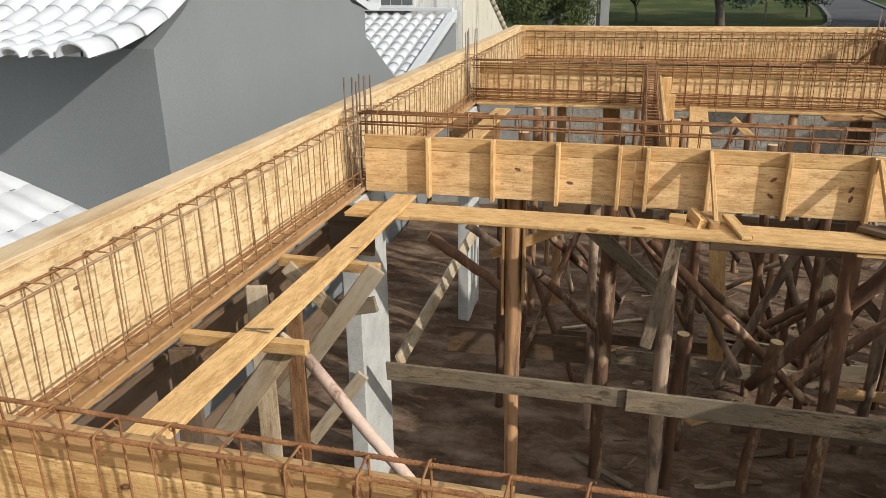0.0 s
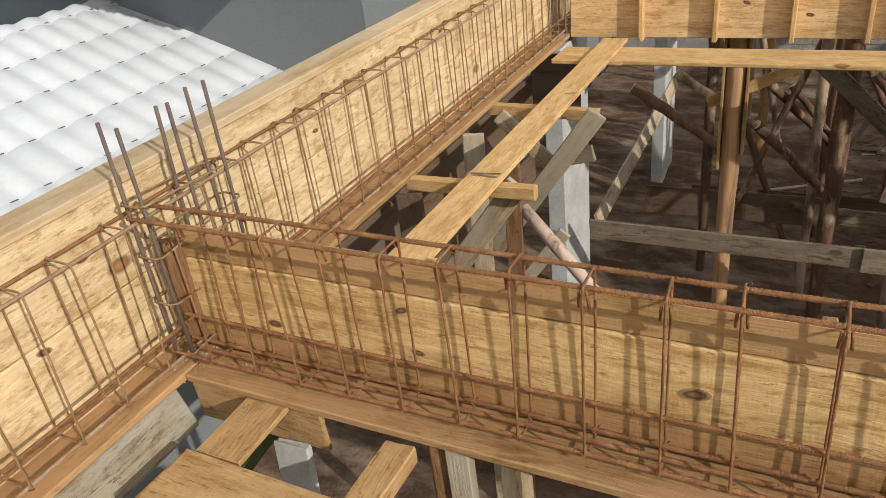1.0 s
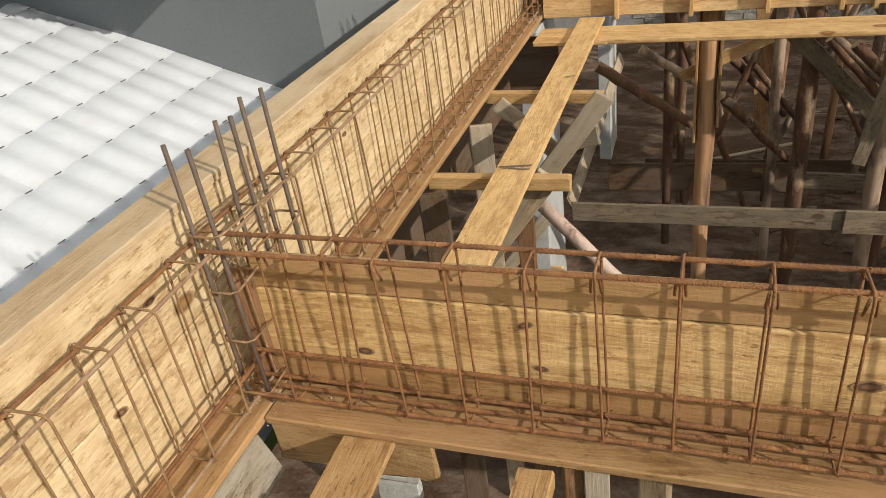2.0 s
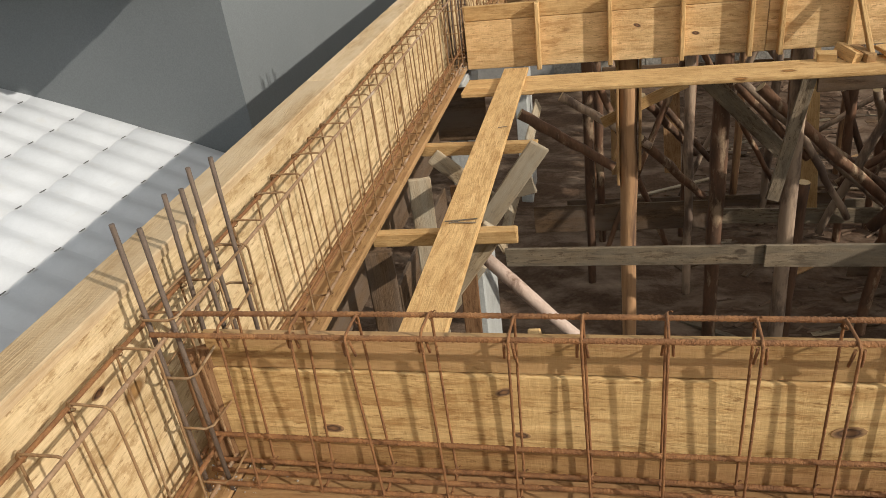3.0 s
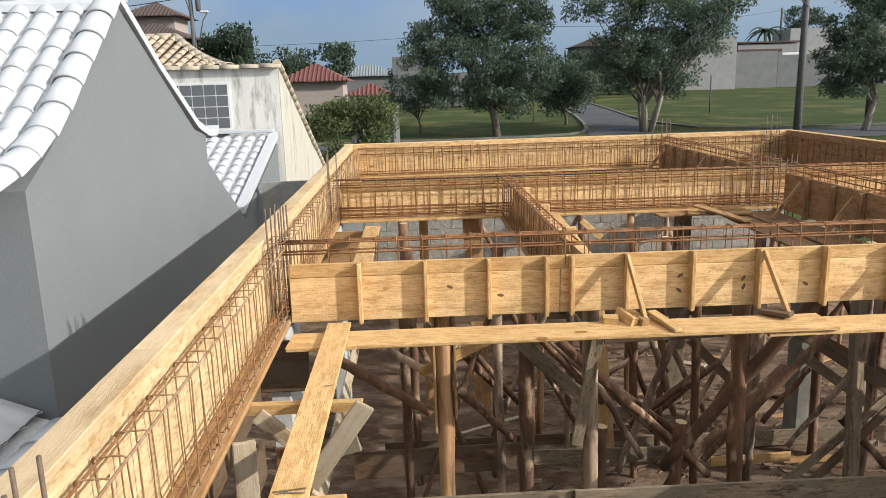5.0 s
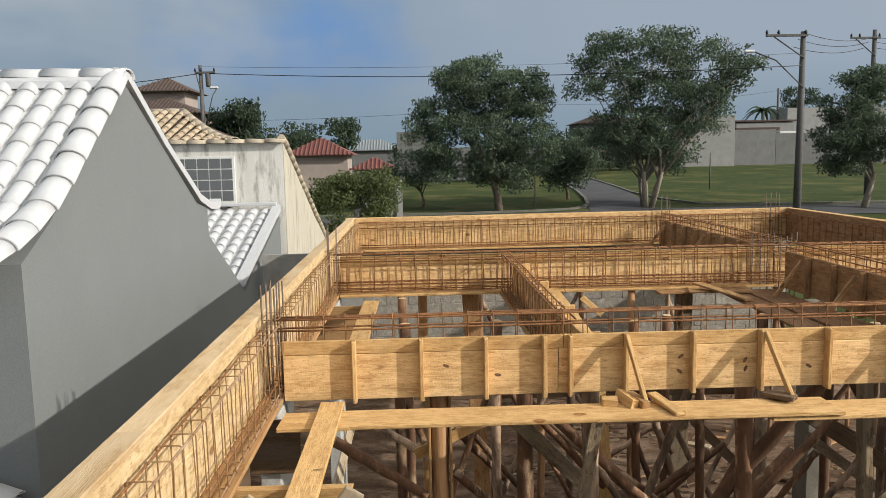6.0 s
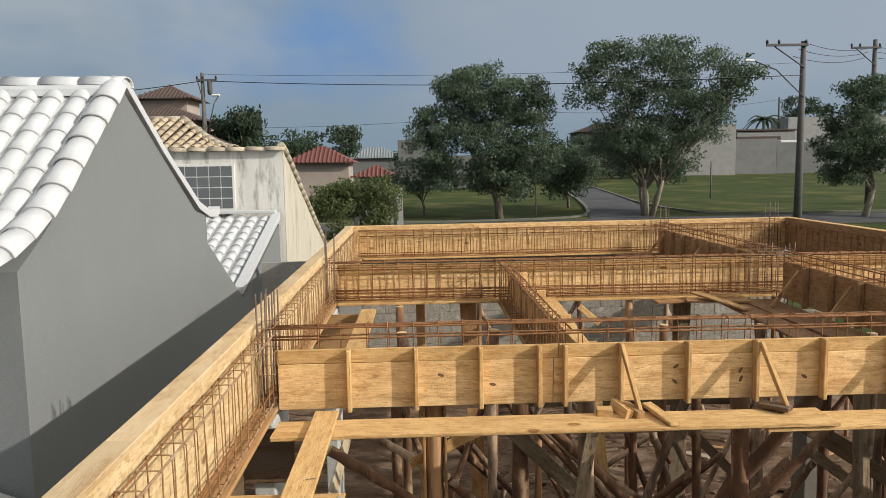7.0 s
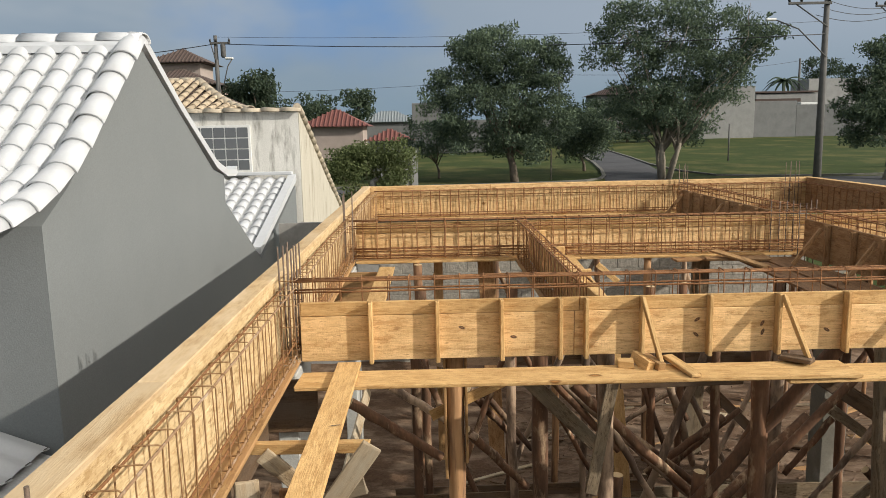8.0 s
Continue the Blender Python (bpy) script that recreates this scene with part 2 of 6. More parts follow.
CUT = surface("fresh_cut_wood", (0.62, 0.47, 0.27), (0.5, 0.35, 0.18), 20, 120, 0.8, 0.2)
RUST = surface("rusty_steel", (0.35, 0.16, 0.055), (0.19, 0.082, 0.031), 30, 220, 0.75, 0.7, metallic=0.1, stain=(0.46, 0.225, 0.085), stain_scale=14)
DUSTYRUST = surface("dusty_rusted_wire", (0.36, 0.215, 0.095), (0.23, 0.125, 0.055), 30, 220, 0.8, 0.7, stain=(0.46, 0.34, 0.2), stain_scale=10)
CRUST = surface("mortar_crusted_bar", (0.4, 0.26, 0.15), (0.26, 0.14, 0.065), 25, 120, 0.9, 0.8, stain=(0.5, 0.42, 0.33), stain_scale=7)
STEEL = surface("dark_bar_steel", (0.2, 0.14, 0.1), (0.12, 0.085, 0.062), 20, 200, 0.7, 0.5, metallic=0.2)
CONCRETE = surface("column_concrete", (0.52, 0.515, 0.48), (0.38, 0.37, 0.34), 4, 60, 0.9, 0.4, stain=(0.45, 0.44, 0.4), stain_scale=3)
BLOCK = surface("concrete_block", (0.36, 0.332, 0.28), (0.235, 0.214, 0.182), 14, 34, 0.95, 1.5, vary_by=0.03, fine_mix=0.6, stain=(0.47, 0.44, 0.375), stain_scale=5)
MORTAR = surface("mortar", (0.33, 0.32, 0.295), (0.25, 0.24, 0.225), 8, 60, 0.95, 0.5)
WHITEFORM = surface("whitewashed_board", (0.48, 0.47, 0.43), (0.34, 0.33, 0.3), 5, 60, 0.8, 0.3, stain=(0.3, 0.28, 0.24), stain_scale=5)
GREYPAINT = surface("grey_wall_paint", (0.18, 0.191, 0.192), (0.167, 0.179, 0.181), 1.2, 90, 0.85, 0.15, vary_by=0.0)
WHITETILE = surface("white_roof_tile", (0.525, 0.535, 0.55), (0.475, 0.485, 0.5), 8, 70, 0.55, 0.12, vary_by=0.03, fine_mix=0.08, stain=(0.46, 0.455, 0.44), stain_scale=5, stain_at=(0.58, 0.8))
TILEGAP = surface("tile_shadow_mortar", (0.6, 0.6, 0.6), (0.46, 0.46, 0.455), 10, 60, 0.9, 0.4)
PLASTER = surface("weathered_plaster", (0.74, 0.72, 0.675), (0.6, 0.585, 0.54), 1.6, 40, 0.9, 0.4, vary_by=0.0, stain=(0.2, 0.19, 0.165), stain_scale=2.4, stretch=(2.2, 2.2, 0.4), stain_at=(0.5, 0.68), fine_mix=0.3)
# beige and stained, and toned down for the weaker light on that side
SIDEPLASTER = surface("stained_beige_dimmed_plaster", (0.53, 0.49, 0.41), (0.45, 0.41, 0.33), 1.6, 40, 0.9, 0.4, vary_by=0.0, stain=(0.2, 0.17, 0.12), stain_scale=2.4, stretch=(2.2, 2.2, 0.4), stain_at=(0.56, 0.74), fine_mix=0.35)
CREAMTILE = surface("weathered_cream_tile", (0.5, 0.43, 0.325), (0.36, 0.3, 0.22), 9, 60, 0.8, 0.3, vary_by=0.2, stain=(0.14, 0.115, 0.09), stain_scale=6)
REDTILE = surface("red_roof_tile", (0.2, 0.07, 0.055), (0.14, 0.05, 0.042), 6, 60, 0.8, 0.3, vary_by=0.1)
BROWNTILE = surface("brown_roof_tile", (0.095, 0.063, 0.05), (0.06, 0.042, 0.036), 6, 60, 0.85, 0.3)
PINKWALL = surface("pale_pink_plaster", (0.4, 0.33, 0.29), (0.35, 0.29, 0.255), 2, 50, 0.9, 0.2)
WHITEWALL = surface("white_plaster", (0.18, 0.182, 0.178), (0.145, 0.146, 0.144), 1.5, 50, 0.9, 0.2, stain=(0.17, 0.17, 0.17), stain_scale=0.8)
PALEWALL = surface("pale_far_plaster", (0.3, 0.298, 0.285), (0.245, 0.243, 0.235), 1.5, 50, 0.9, 0.2, stain=(0.24, 0.24, 0.235), stain_scale=0.8)
WHITEFRAME = surface("white_window_frame", (0.7, 0.7, 0.68), (0.62, 0.62, 0.6), 8, 80, 0.6, 0.1)
ZINC = surface("metal_roof_sheet", (0.31, 0.34, 0.35), (0.25, 0.275, 0.285), 3, 50, 0.5, 0.1, metallic=0.3)
POLEGREY = surface("concrete_pole", (0.12, 0.115, 0.11), (0.085, 0.083, 0.08), 4, 50, 0.9, 0.3)
BLACK = surface("dark_fitting", (0.03, 0.03, 0.032), (0.02, 0.02, 0.022), 8, 80, 0.6, 0.1)
# the pale stain paints in sunlit ridges along with lighter debris
DIRT = surface("sun_streaked_red_earth", (0.145, 0.09, 0.057), (0.078, 0.048, 0.03), 2.6, 30, 0.95, 1.2, vary_by=0.0, stain=(0.29, 0.21, 0.148), stain_scale=2.4, stretch=(0.8, 1.4, 1.0), stain_at=(0.44, 0.76), fine_mix=0.6)
GRASS = surface("mown_grass", (0.052, 0.07, 0.02), (0.034, 0.05, 0.015), 0.5, 5, 0.95, 0.8, vary_by=0.0, stain=(0.105, 0.1, 0.037), stain_scale=0.3, stain_at=(0.48, 0.7), fine_mix=0.5)
ASPHALT = surface("worn_asphalt", (0.1, 0.1, 0.105), (0.075, 0.075, 0.08), 0.6, 12, 0.95, 0.4, vary_by=0.0)
KERB = surface("kerb_concrete", (0.16, 0.155, 0.13), (0.11, 0.105, 0.09), 2, 30, 0.9, 0.3)
for dull in (GRASS, ASPHALT, DIRT):
    dull.node_tree.nodes["Principled BSDF"].inputs["Specular IOR Level"].default_value = 0.1
TRUNK = surface("tree_bark", (0.17, 0.135, 0.1), (0.1, 0.08, 0.06), 5, 40, 0.95, 0.7)
PALETRUNK = surface("pale_tree_bark", (0.3, 0.26, 0.2), (0.2, 0.17, 0.13), 5, 40, 0.95, 0.6)


def leaf_material(name, c1, c2):
    m, n, l, p = shader(name)
    g = n.new("ShaderNodeNewGeometry")
    c = ramp(n, l, g.outputs["Random Per Island"], 0.1, 0.9, c1, c2)
    l.new(c, p.inputs["Base Color"])
    p.inputs["Roughness"].default_value = 0.75
    p.inputs["Specular IOR Level"].default_value = 0.2
    t = n.new("ShaderNodeBsdfTranslucent")
    l.new(c, t.inputs[0])
    mix = n.new("ShaderNodeMixShader")
    mix.inputs[0].default_value = 0.35
    l.new(p.outputs[0], mix.inputs[1])
    l.new(t.outputs[0], mix.inputs[2])
    l.new(mix.outputs[0], n["Material Output"].inputs[0])
    return m


# dark foliage, its tones raised to carry the bluish distance haze
LEAF = leaf_material("haze_lifted_leaves", (0.06, 0.088, 0.064), (0.135, 0.175, 0.105))
LEAF2 = leaf_material("fresh_leaves", (0.06, 0.082, 0.028), (0.15, 0.175, 0.075))
LEAF3 = leaf_material("far_leaves", (0.042, 0.064, 0.042), (0.075, 0.1, 0.06))


def glass_material():
    m, n, l, p = shader("window_glass")
    p.inputs["Base Color"].default_value = (0.12, 0.127, 0.135, 1)
    p.inputs["Roughness"].default_value = 0.12
    p.inputs["Specular IOR Level"].default_value = 0.7
    return m


GLASS = glass_material()


# ---- building helpers ----
def mesh_of(name, bm):
    me = bpy.data.meshes.new(name)
    bm.normal_update()
    bm.to_mesh(me)
    bm.free()
    return me


def put(name, me, material, parent=None, m=Matrix(), label=""):
    """Link a mesh as one object at the world pose m, under parent."""
    if material and not me.materials:
        for x in material if isinstance(material, (list, tuple)) else (material,):
            me.materials.append(x)
    ob = new(name, me)
    if parent is not None:
        ob.parent = parent
        base = Matrix()
        up = parent
        while up is not None:
            base = up.matrix_basis @ base
            up = up.parent
        ob.matrix_basis = base.inverted() @ m
    else:
        ob.matrix_basis = m
    if label:
        ob["label"] = label
    return ob


def part(name, bm, material, parent, label="", m=Matrix()):
    return put(name, mesh_of(name, bm), material, parent, m, label)


def thing(name, at, label, category, group="", kind=""):
    ob = new(name)
    ob.empty_display_size = 0.1
    ob.matrix_basis = Matrix.Translation(at)
    return tagged(ob, label, category, group, kind)


def box(sx, sy, sz, edge=0.004, at=(0, 0, 0), bm=None):
    own = bm is None
    bm = bm or bmesh.new()
    r = bmesh.ops.create_cube(bm, size=1.0, matrix=Matrix.Translation(at) @ Matrix.Diagonal((sx, sy, sz, 1)))
    if edge and own:
        bmesh.ops.bevel(bm, geom=bm.edges[:], offset=min(edge, sx / 3, sy / 3, sz / 3), segments=1, affect="EDGES")
    return bm


BOXES = {}


def frame_of(a, b, up):
    """Pose at the middle of a-b, x along it, z as near to up as can be."""
    a, b = Vector(a), Vector(b)
    x = (b - a).normalized()
    z = Vector(up)
    z = (z - x * z.dot(x)).normalized()
    y = z.cross(x)
    m = Matrix((x, y, z)).transposed().to_4x4()
    m.translation = (a + b) / 2
    return m, (b - a).length


def board(name, parent, a, b, width, thick, material, up=(0, 0, 1), label="", edge=0.004):
    m, length = frame_of(a, b, up)
    key = (round(length, 2), width, thick, material.name, edge)
    if key not in BOXES:
        bm = box(length, width, thick, edge)
        rnd = random.Random(len(BOXES))
        for v in bm.verts:
            v.co += Vector((rnd.uniform(-1, 1), rnd.uniform(-1, 1) * 0.4, rnd.uniform(-1, 1) * 0.2)) * 0.004
        BOXES[key] = mesh_of(name, bm)
    return put(name, BOXES[key], material, parent, m, label)


def sweep(points, radii, n=8, closed=False, caps=True, bm=None, cap_slot=0):
    """A tube along points."""
    bm = bm or bmesh.new()
    pts = [Vector(p) for p in points]
    k = len(pts)
    rings = []
    ref = Vector((0.31, 0.57, 0.76))
    for i, p in enumerate(pts):
        if closed:
            d = pts[(i + 1) % k] - pts[i - 1]
        else:
            d = pts[min(i + 1, k - 1)] - pts[max(i - 1, 0)]
        d.normalize()
        u = d.cross(ref).normalized()
        v = d.cross(u)
        r = radii if isinstance(radii, (int, float)) else radii[i]
        rings.append([bm.verts.new(p + (u * math.cos(2 * math.pi * j / n) + v * math.sin(2 * math.pi * j / n)) * r) for j in range(n)])
    for i in range(k if closed else k - 1):
        a, b = rings[i], rings[(i + 1) % k]
        for j in range(n):
            f = bm.faces.new((a[j], a[(j + 1) % n], b[(j + 1) % n], b[j]))
            f.smooth = True
    if not closed and caps:
        for ring in (rings[0][::-1], rings[-1]):
            f = bm.faces.new(ring)
            f.material_index = cap_slot
    return bm


POLE_SEED = [0]


def pole(name, parent, a, b, r, material, label=""):
    """A rough round timber with a wavering line and sawn ends."""
    POLE_SEED[0] += 1
    rnd = random.Random(POLE_SEED[0])
    a, b = Vector(a), Vector(b)
    mid = (a + b) / 2
    k = 10
    pts, rad = [], []
    for i in range(k):
        f = i / (k - 1)
        w = 0.007 if 0 < i < k - 1 else 0.0
        pts.append(a.lerp(b, f) - mid + Vector((rnd.uniform(-w, w), rnd.uniform(-w, w), rnd.uniform(-w, w))))
        rad.append(r * (1.08 - 0.2 * f) * rnd.uniform(0.94, 1.06))
    ob = part(name, sweep(pts, rad, 9), material, parent, label, Matrix.Translation(mid))
    for i, q in ((0, 1), (-1, -2)):
        d = (pts[i] - pts[q]).normalized() * 0.003
        part("sawn_end", sweep([pts[i] - d * 0.3, pts[i] + d], rad[i] * 0.96, 9), CUT, parent, "pale sawn end", Matrix.Translation(mid))
    return ob


def rod(name, parent, a, b, r, wave=0.003, n=6, label="", seed=0, material=None, ribs=0.0):
    rnd = random.Random(seed * 7919 + int(r * 1e5))
    a, b = Vector(a), Vector(b)
    mid = (a + b) / 2
    k = max(3, int((b - a).length / 0.5) + 1)
    pts = [a.lerp(b, i / (k - 1)) - mid + Vector((rnd.uniform(-wave, wave), rnd.uniform(-wave, wave), rnd.uniform(-wave, wave))) for i in range(k)]
    radii = r
    if ribs:
        fine, radii = [], []
        for p, q in zip(pts, pts[1:]):
            steps = int((q - p).length / ribs)
            for i in range(steps):
                fine.append(p.lerp(q, i / steps))
                radii.append(r * (1.14 if len(radii) % 2 else 0.92))
        pts = fine
    return part(name, sweep(pts, radii, n), material or RUST, parent, label, Matrix.Translation(mid))


def stirrup_mesh(name, w, h, r, hooks, material):
    """A closed bent link in the local y-z plane, origin at its bottom middle, with two hooked ends at the top."""
    c, pts = 0.016, []
    for cx, cz, a0 in ((w / 2 - c, c, -90), (w / 2 - c, h - c, 0), (-w / 2 + c, h - c, 90), (-w / 2 + c, c, 180)):
        for k in range(4):
            a = radians(a0 + 30 * k)
            pts.append((0, cx + c * math.cos(a), cz + c * math.sin(a)))
    bm = sweep(pts, r, 5, closed=True)
    for dx in (0.008, -0.008) if hooks else ():
        sweep([(dx, -w / 2 + 0.003, h - 0.01), (dx * 1.2, -w / 2 + 0.007, h - 0.03), (dx * 1.4, -w / 2 + 0.013, h - 0.056)], r, 5, bm=bm)
    for yy, zz, tail in ((w / 2 - 0.004, 0.012, 0.014), (-w / 2 + 0.004, 0.012, 0.012), (w / 2 - 0.006, h - 0.012, 0.01)):
        ring = [(0.006 * math.sin(a * 2), yy + 0.011 * math.cos(a), zz + 0.011 * math.sin(a)) for a in (0.3, 1.3, 2.3, 3.3, 4.3, 5.3, 6.4)]
        ring += [(0.009, yy + 0.009, zz + 0.004 + tail * 0.5), (0.012, yy + 0.004, zz + tail)]
        sweep(ring, 0.0017, 4, bm=bm)
    me = mesh_of(name, bm)
    me.materials.append(material)
    return me


def cage(at, a, b, w, h, spacing, label, bars, group="beam reinforcement", first=0.06, r_bar=0.0065, ribs=0.0, r_link=0.0034, crust=(), hooks=False, link_material=RUST):
    """A beam's steel cage from a to b at the level of its underside: links and long bars. bars: (across, up)."""
    a, b = Vector(a), Vector(b)
    d = (b - a).normalized()
    side = Vector((0, 0, 1)).cross(d)
    ob = thing("rebar_cage", at, label, "rebar cage", group)
    me = stirrup_mesh("stirrup", w, h, r_link, hooks, link_material)
    rnd = random.Random(int(a.x * 100 + a.y * 10))
    turn = math.atan2(d.y, d.x)
    s = first
    while s < (b - a).length - 0.03:
        p = a + d * (s + rnd.uniform(-0.008, 0.008))
        m = Matrix.Translation(p) @ pose(0, 0, 0, rnd.uniform(-1.5, 1.5), rnd.uniform(-2.2, 2.2), math.degrees(turn) + rnd.uniform(-4, 4))
        put("stirrup", me, None, ob, m)
        s += spacing
    for i, (u, z) in enumerate(bars):
        off = side * u + Vector((0, 0, z))
        rod("long_bar", ob, a + off - d * 0.1, b + off + d * 0.1, r_bar, 0.004, 6, seed=i + int(a.y * 31), ribs=ribs, material=CRUST if i in crust else RUST)
    return ob


def starters(at, spots, z0, z1, label):
    """Column starter bars that stand up out of a beam crossing, tied by loose links."""
    ob = thing("starter_bars", at, label, "starter bars", "column starter bars")
    rnd = random.Random(int(at[0] * 50 + at[1] * 9))
    for i, (dx, dy) in enumerate(spots):
        p = Vector((at[0] + dx, at[1] + dy, z0))
        rod("bar", ob, p, p + Vector((rnd.uniform(-0.015, 0.015), rnd.uniform(-0.015, 0.015), z1 - z0 + rnd.uniform(-0.02, 0.02))), 0.0062, 0.003, 6, seed=i, material=STEEL)
    xs, ys = [at[0] + s[0] for s in spots], [at[1] + s[1] for s in spots]
    for z in (2.56, 2.72, 2.88, 3.04):
        g, k = 0.01, 0.014
        x0, x1, y0, y1 = min(xs) - g, max(xs) + g, min(ys) - g, max(ys) + g
        dz = rnd.uniform(-0.03, 0.03)
        loop = [(x0 + k, y0, 0), (x1 - k, y0, 0), (x1, y0 + k, 0), (x1, y1 - k, dz), (x1 - k, y1, dz), (x0 + k, y1, dz), (x0, y1 - k, dz), (x0, y0 + k, 0)]
        part("tie", sweep(loop, 0.0036, 5, closed=True), DUSTYRUST, ob, "", Matrix.Translation((0, 0, z + rnd.uniform(-0.02, 0.02))))
    return ob


# ---- ground ----
def ground_z(x, y):
    rise = max(0.0, y - 14.0)
    return -0.3 + 0.055 * min(rise, 26) + 0.03 * min(max(0.0, rise - 26), 64) + 0.02 * min(max(0.0, rise - 90), 300)


def sheet(name, xs, ys, lift, material, label, category, wave=0.0):
    bm = bmesh.new()
    grid = [[bm.verts.new((x, y, ground_z(x, y) + lift + (noise.noise(Vector((x * 0.9, y * 0.9, 0))) + 0.8 * noise.noise(Vector((x * 2.6, y * 5.0, 3.0)))) * wave)) for x in xs] for y in ys]
    for j in range(len(ys) - 1):
        for i in range(len(xs) - 1):
            bm.faces.new((grid[j][i], grid[j][i + 1], grid[j + 1][i + 1], grid[j + 1][i])).smooth = True
    return tagged(put(name, mesh_of(name, bm), material), label, category, kind="structure")


sheet("ground", [-2000, -600, -200, -90, -40, -20, -8, 0, 8, 20, 40, 90, 200, 600, 2000],
      [-900, -200, -60, -20, -8, 0, 8, 13, 14, 18, 26, 36, 40, 50, 70, 104, 160, 260, 394, 700, 3000], 0.0, GRASS, "uneven green grass lawn with bare yellowish patches", "lawn")


def patch(name, x0, x1, y0, y1, step, lift, material, label, category, wave):
    xs = [x0 + (x1 - x0) * i / step for i in range(step + 1)]
    ys = [y0 + (y1 - y0) * i / step for i in range(step + 1)]
    return sheet(name, xs, ys, lift, material, label, category, wave)


patch("building_plot_earth", -1.75, 15.0, -4.5, 13.6, 150, 0.1, DIRT, "trodden reddish brown earth floor of the building plot", "earth floor", 0.05)

# ---- formwork: levels of the beams ----
LOW, TOP, RIM = 2.5, 2.93, 3.07


def formwork(at, label):
    return thing("beam_formwork", at, label, "formwork", "beam formwork")


def run(name, parent, a, b, width, thick, material, up, cuts, label=""):
    """Boards end to end from a to b, cut at the given fractions, with hairline joints."""
    a, b = Vector(a), Vector(b)
    fs = [0.0, *cuts, 1.0]
    for f0, f1 in zip(fs, fs[1:]):
        d = (b - a).normalized() * 0.0015
        board(name, parent, a.lerp(b, f0) + d, a.lerp(b, f1) - d, width, thick, material, up, label)


# side beam along the boundary
side = formwork((-0.05, 5.0, LOW), "tall pine formwork side along the boundary with flat cap board")
run("side_board", side, (-0.045, -3.0, 2.62), (-0.045, 12.1, 2.62), 0.298, 0.028, PALEPANEL, (1, 0, 0), (0.13, 0.35, 0.55, 0.78))
run("side_board", side, (-0.045, -3.0, 2.92), (-0.045, 12.1, 2.92), 0.298, 0.028, PALEPANEL, (1, 0, 0), (0.2, 0.42, 0.63, 0.85))
run("cap_board", side, (-0.083, -3.0, 3.072), (-0.083, 12.1, 3.072), 0.125, 0.03, CAP, (0, 0, 1), (0.3, 0.52, 0.77), "weathered flat cap board")
run("soffit_board", side, (0.045, -3.0, LOW - 0.014), (0.045, 12.0, LOW - 0.014), 0.15, 0.027, SOFFIT, (0, 0, 1), (0.24, 0.46, 0.7), "rust-stained bottom board")

# near cross beam
near = formwork((2.5, 0.0, LOW), "pine formwork side of a cross beam, two boards high, rust-stained base")
run("side_board", near, (0.1, 0.014, 2.709), (6.2, 0.014, 2.709), 0.218, 0.027, PANEL, (0, -1, 0), (0.48,))
run("base_strip", near, (0.1, 0.013, 2.55), (6.2, 0.013, 2.55), 0.098, 0.027, RUSTSTRIP, (0, -1, 0), (0.48,), "rust-washed foot of the formwork side")
run("side_board", near, (0.1, 0.016, 2.87), (6.2, 0.016, 2.87), 0.1, 0.024, RUSTPINE, (0, -1, 0), (0.62,))
run("soffit_board", near, (0.125, -0.066, LOW - 0.0145), (6.2, -0.066, LOW - 0.0145), 0.168, 0.027, SOFFIT, (0, 0, 1), (0.55,), "rust-stained bottom board")
board("end_board", near, (0.085, 0.005, 2.5), (0.085, 0.005, 2.88), 0.1, 0.025, REDBOARD, (0.5, -1, 0), "dark rusty end board")
for bx in (0.9, 1.8, 2.7, 3.6, 4.5):
    board("batten", near, (bx, 0.05, 2.48), (bx, 0.05, 2.9), 0.03, 0.045, PINE, (0, 1, 0))
cage((2.0, -0.08, LOW), (0.16, -0.066, 2.526), (6.2, -0.066, 2.526), 0.09, 0.482, 0.162, "rusty steel cage of the cross beam with hooked links",
     [(-0.04, 0.472), (0.04, 0.472), (0.04, 0.012), (0.0, 0.012), (-0.04, 0.012), (0.04, 0.1)], r_bar=0.0066, ribs=0.006, first=0.045, hooks=True)
cage((0.05, 5.0, LOW), (0.05, -2.9, 2.522), (0.05, 11.9, 2.522), 0.105, 0.475, 0.16, "long rusty steel cage of the boundary beam",
     [(-0.045, 0.465), (0.045, 0.465), (-0.045, 0.012), (0.045, 0.012), (-0.045, 0.1)], r_bar=0.006, crust=(0, 2), first=0.005, link_material=DUSTYRUST)



def knot(parent, at, turn, size, across):
    """An oval knot flush in a board's face; across turns it to a face along the boundary."""
    m = Matrix.Translation(at) @ Matrix.Rotation(radians(90 if across else 0), 4, "Z") @ Matrix.Rotation(radians(turn), 4, "Y") @ Matrix.Diagonal((1.3 * size, 1.0, 0.6 * size, 1.0))
    part("knot", sweep([(0, 0, 0), (0, -0.002, 0)], 0.022, 12), KNOT, parent, "dark oval knot", m)


for kx, kz, turn, size in ((0.861, 2.643, 5, 0.75), (1.561, 2.69, -8, 1.25), (0.829, 2.772, -20, 0.8), (0.39, 2.64, 0, 1.0), (2.35, 2.74, 10, 0.8)):
    knot(near, (kx, 0.0, kz), turn, size, False)
for ky, kz, turn, size in ((-0.222, 2.919, 0, 0.8), (-0.421, 2.747, 15, 0.85), (0.9, 2.86, 5, 0.7), (2.05, 2.95, -10, 0.8)):
    knot(side, (-0.0305, ky, kz), turn, size, True)

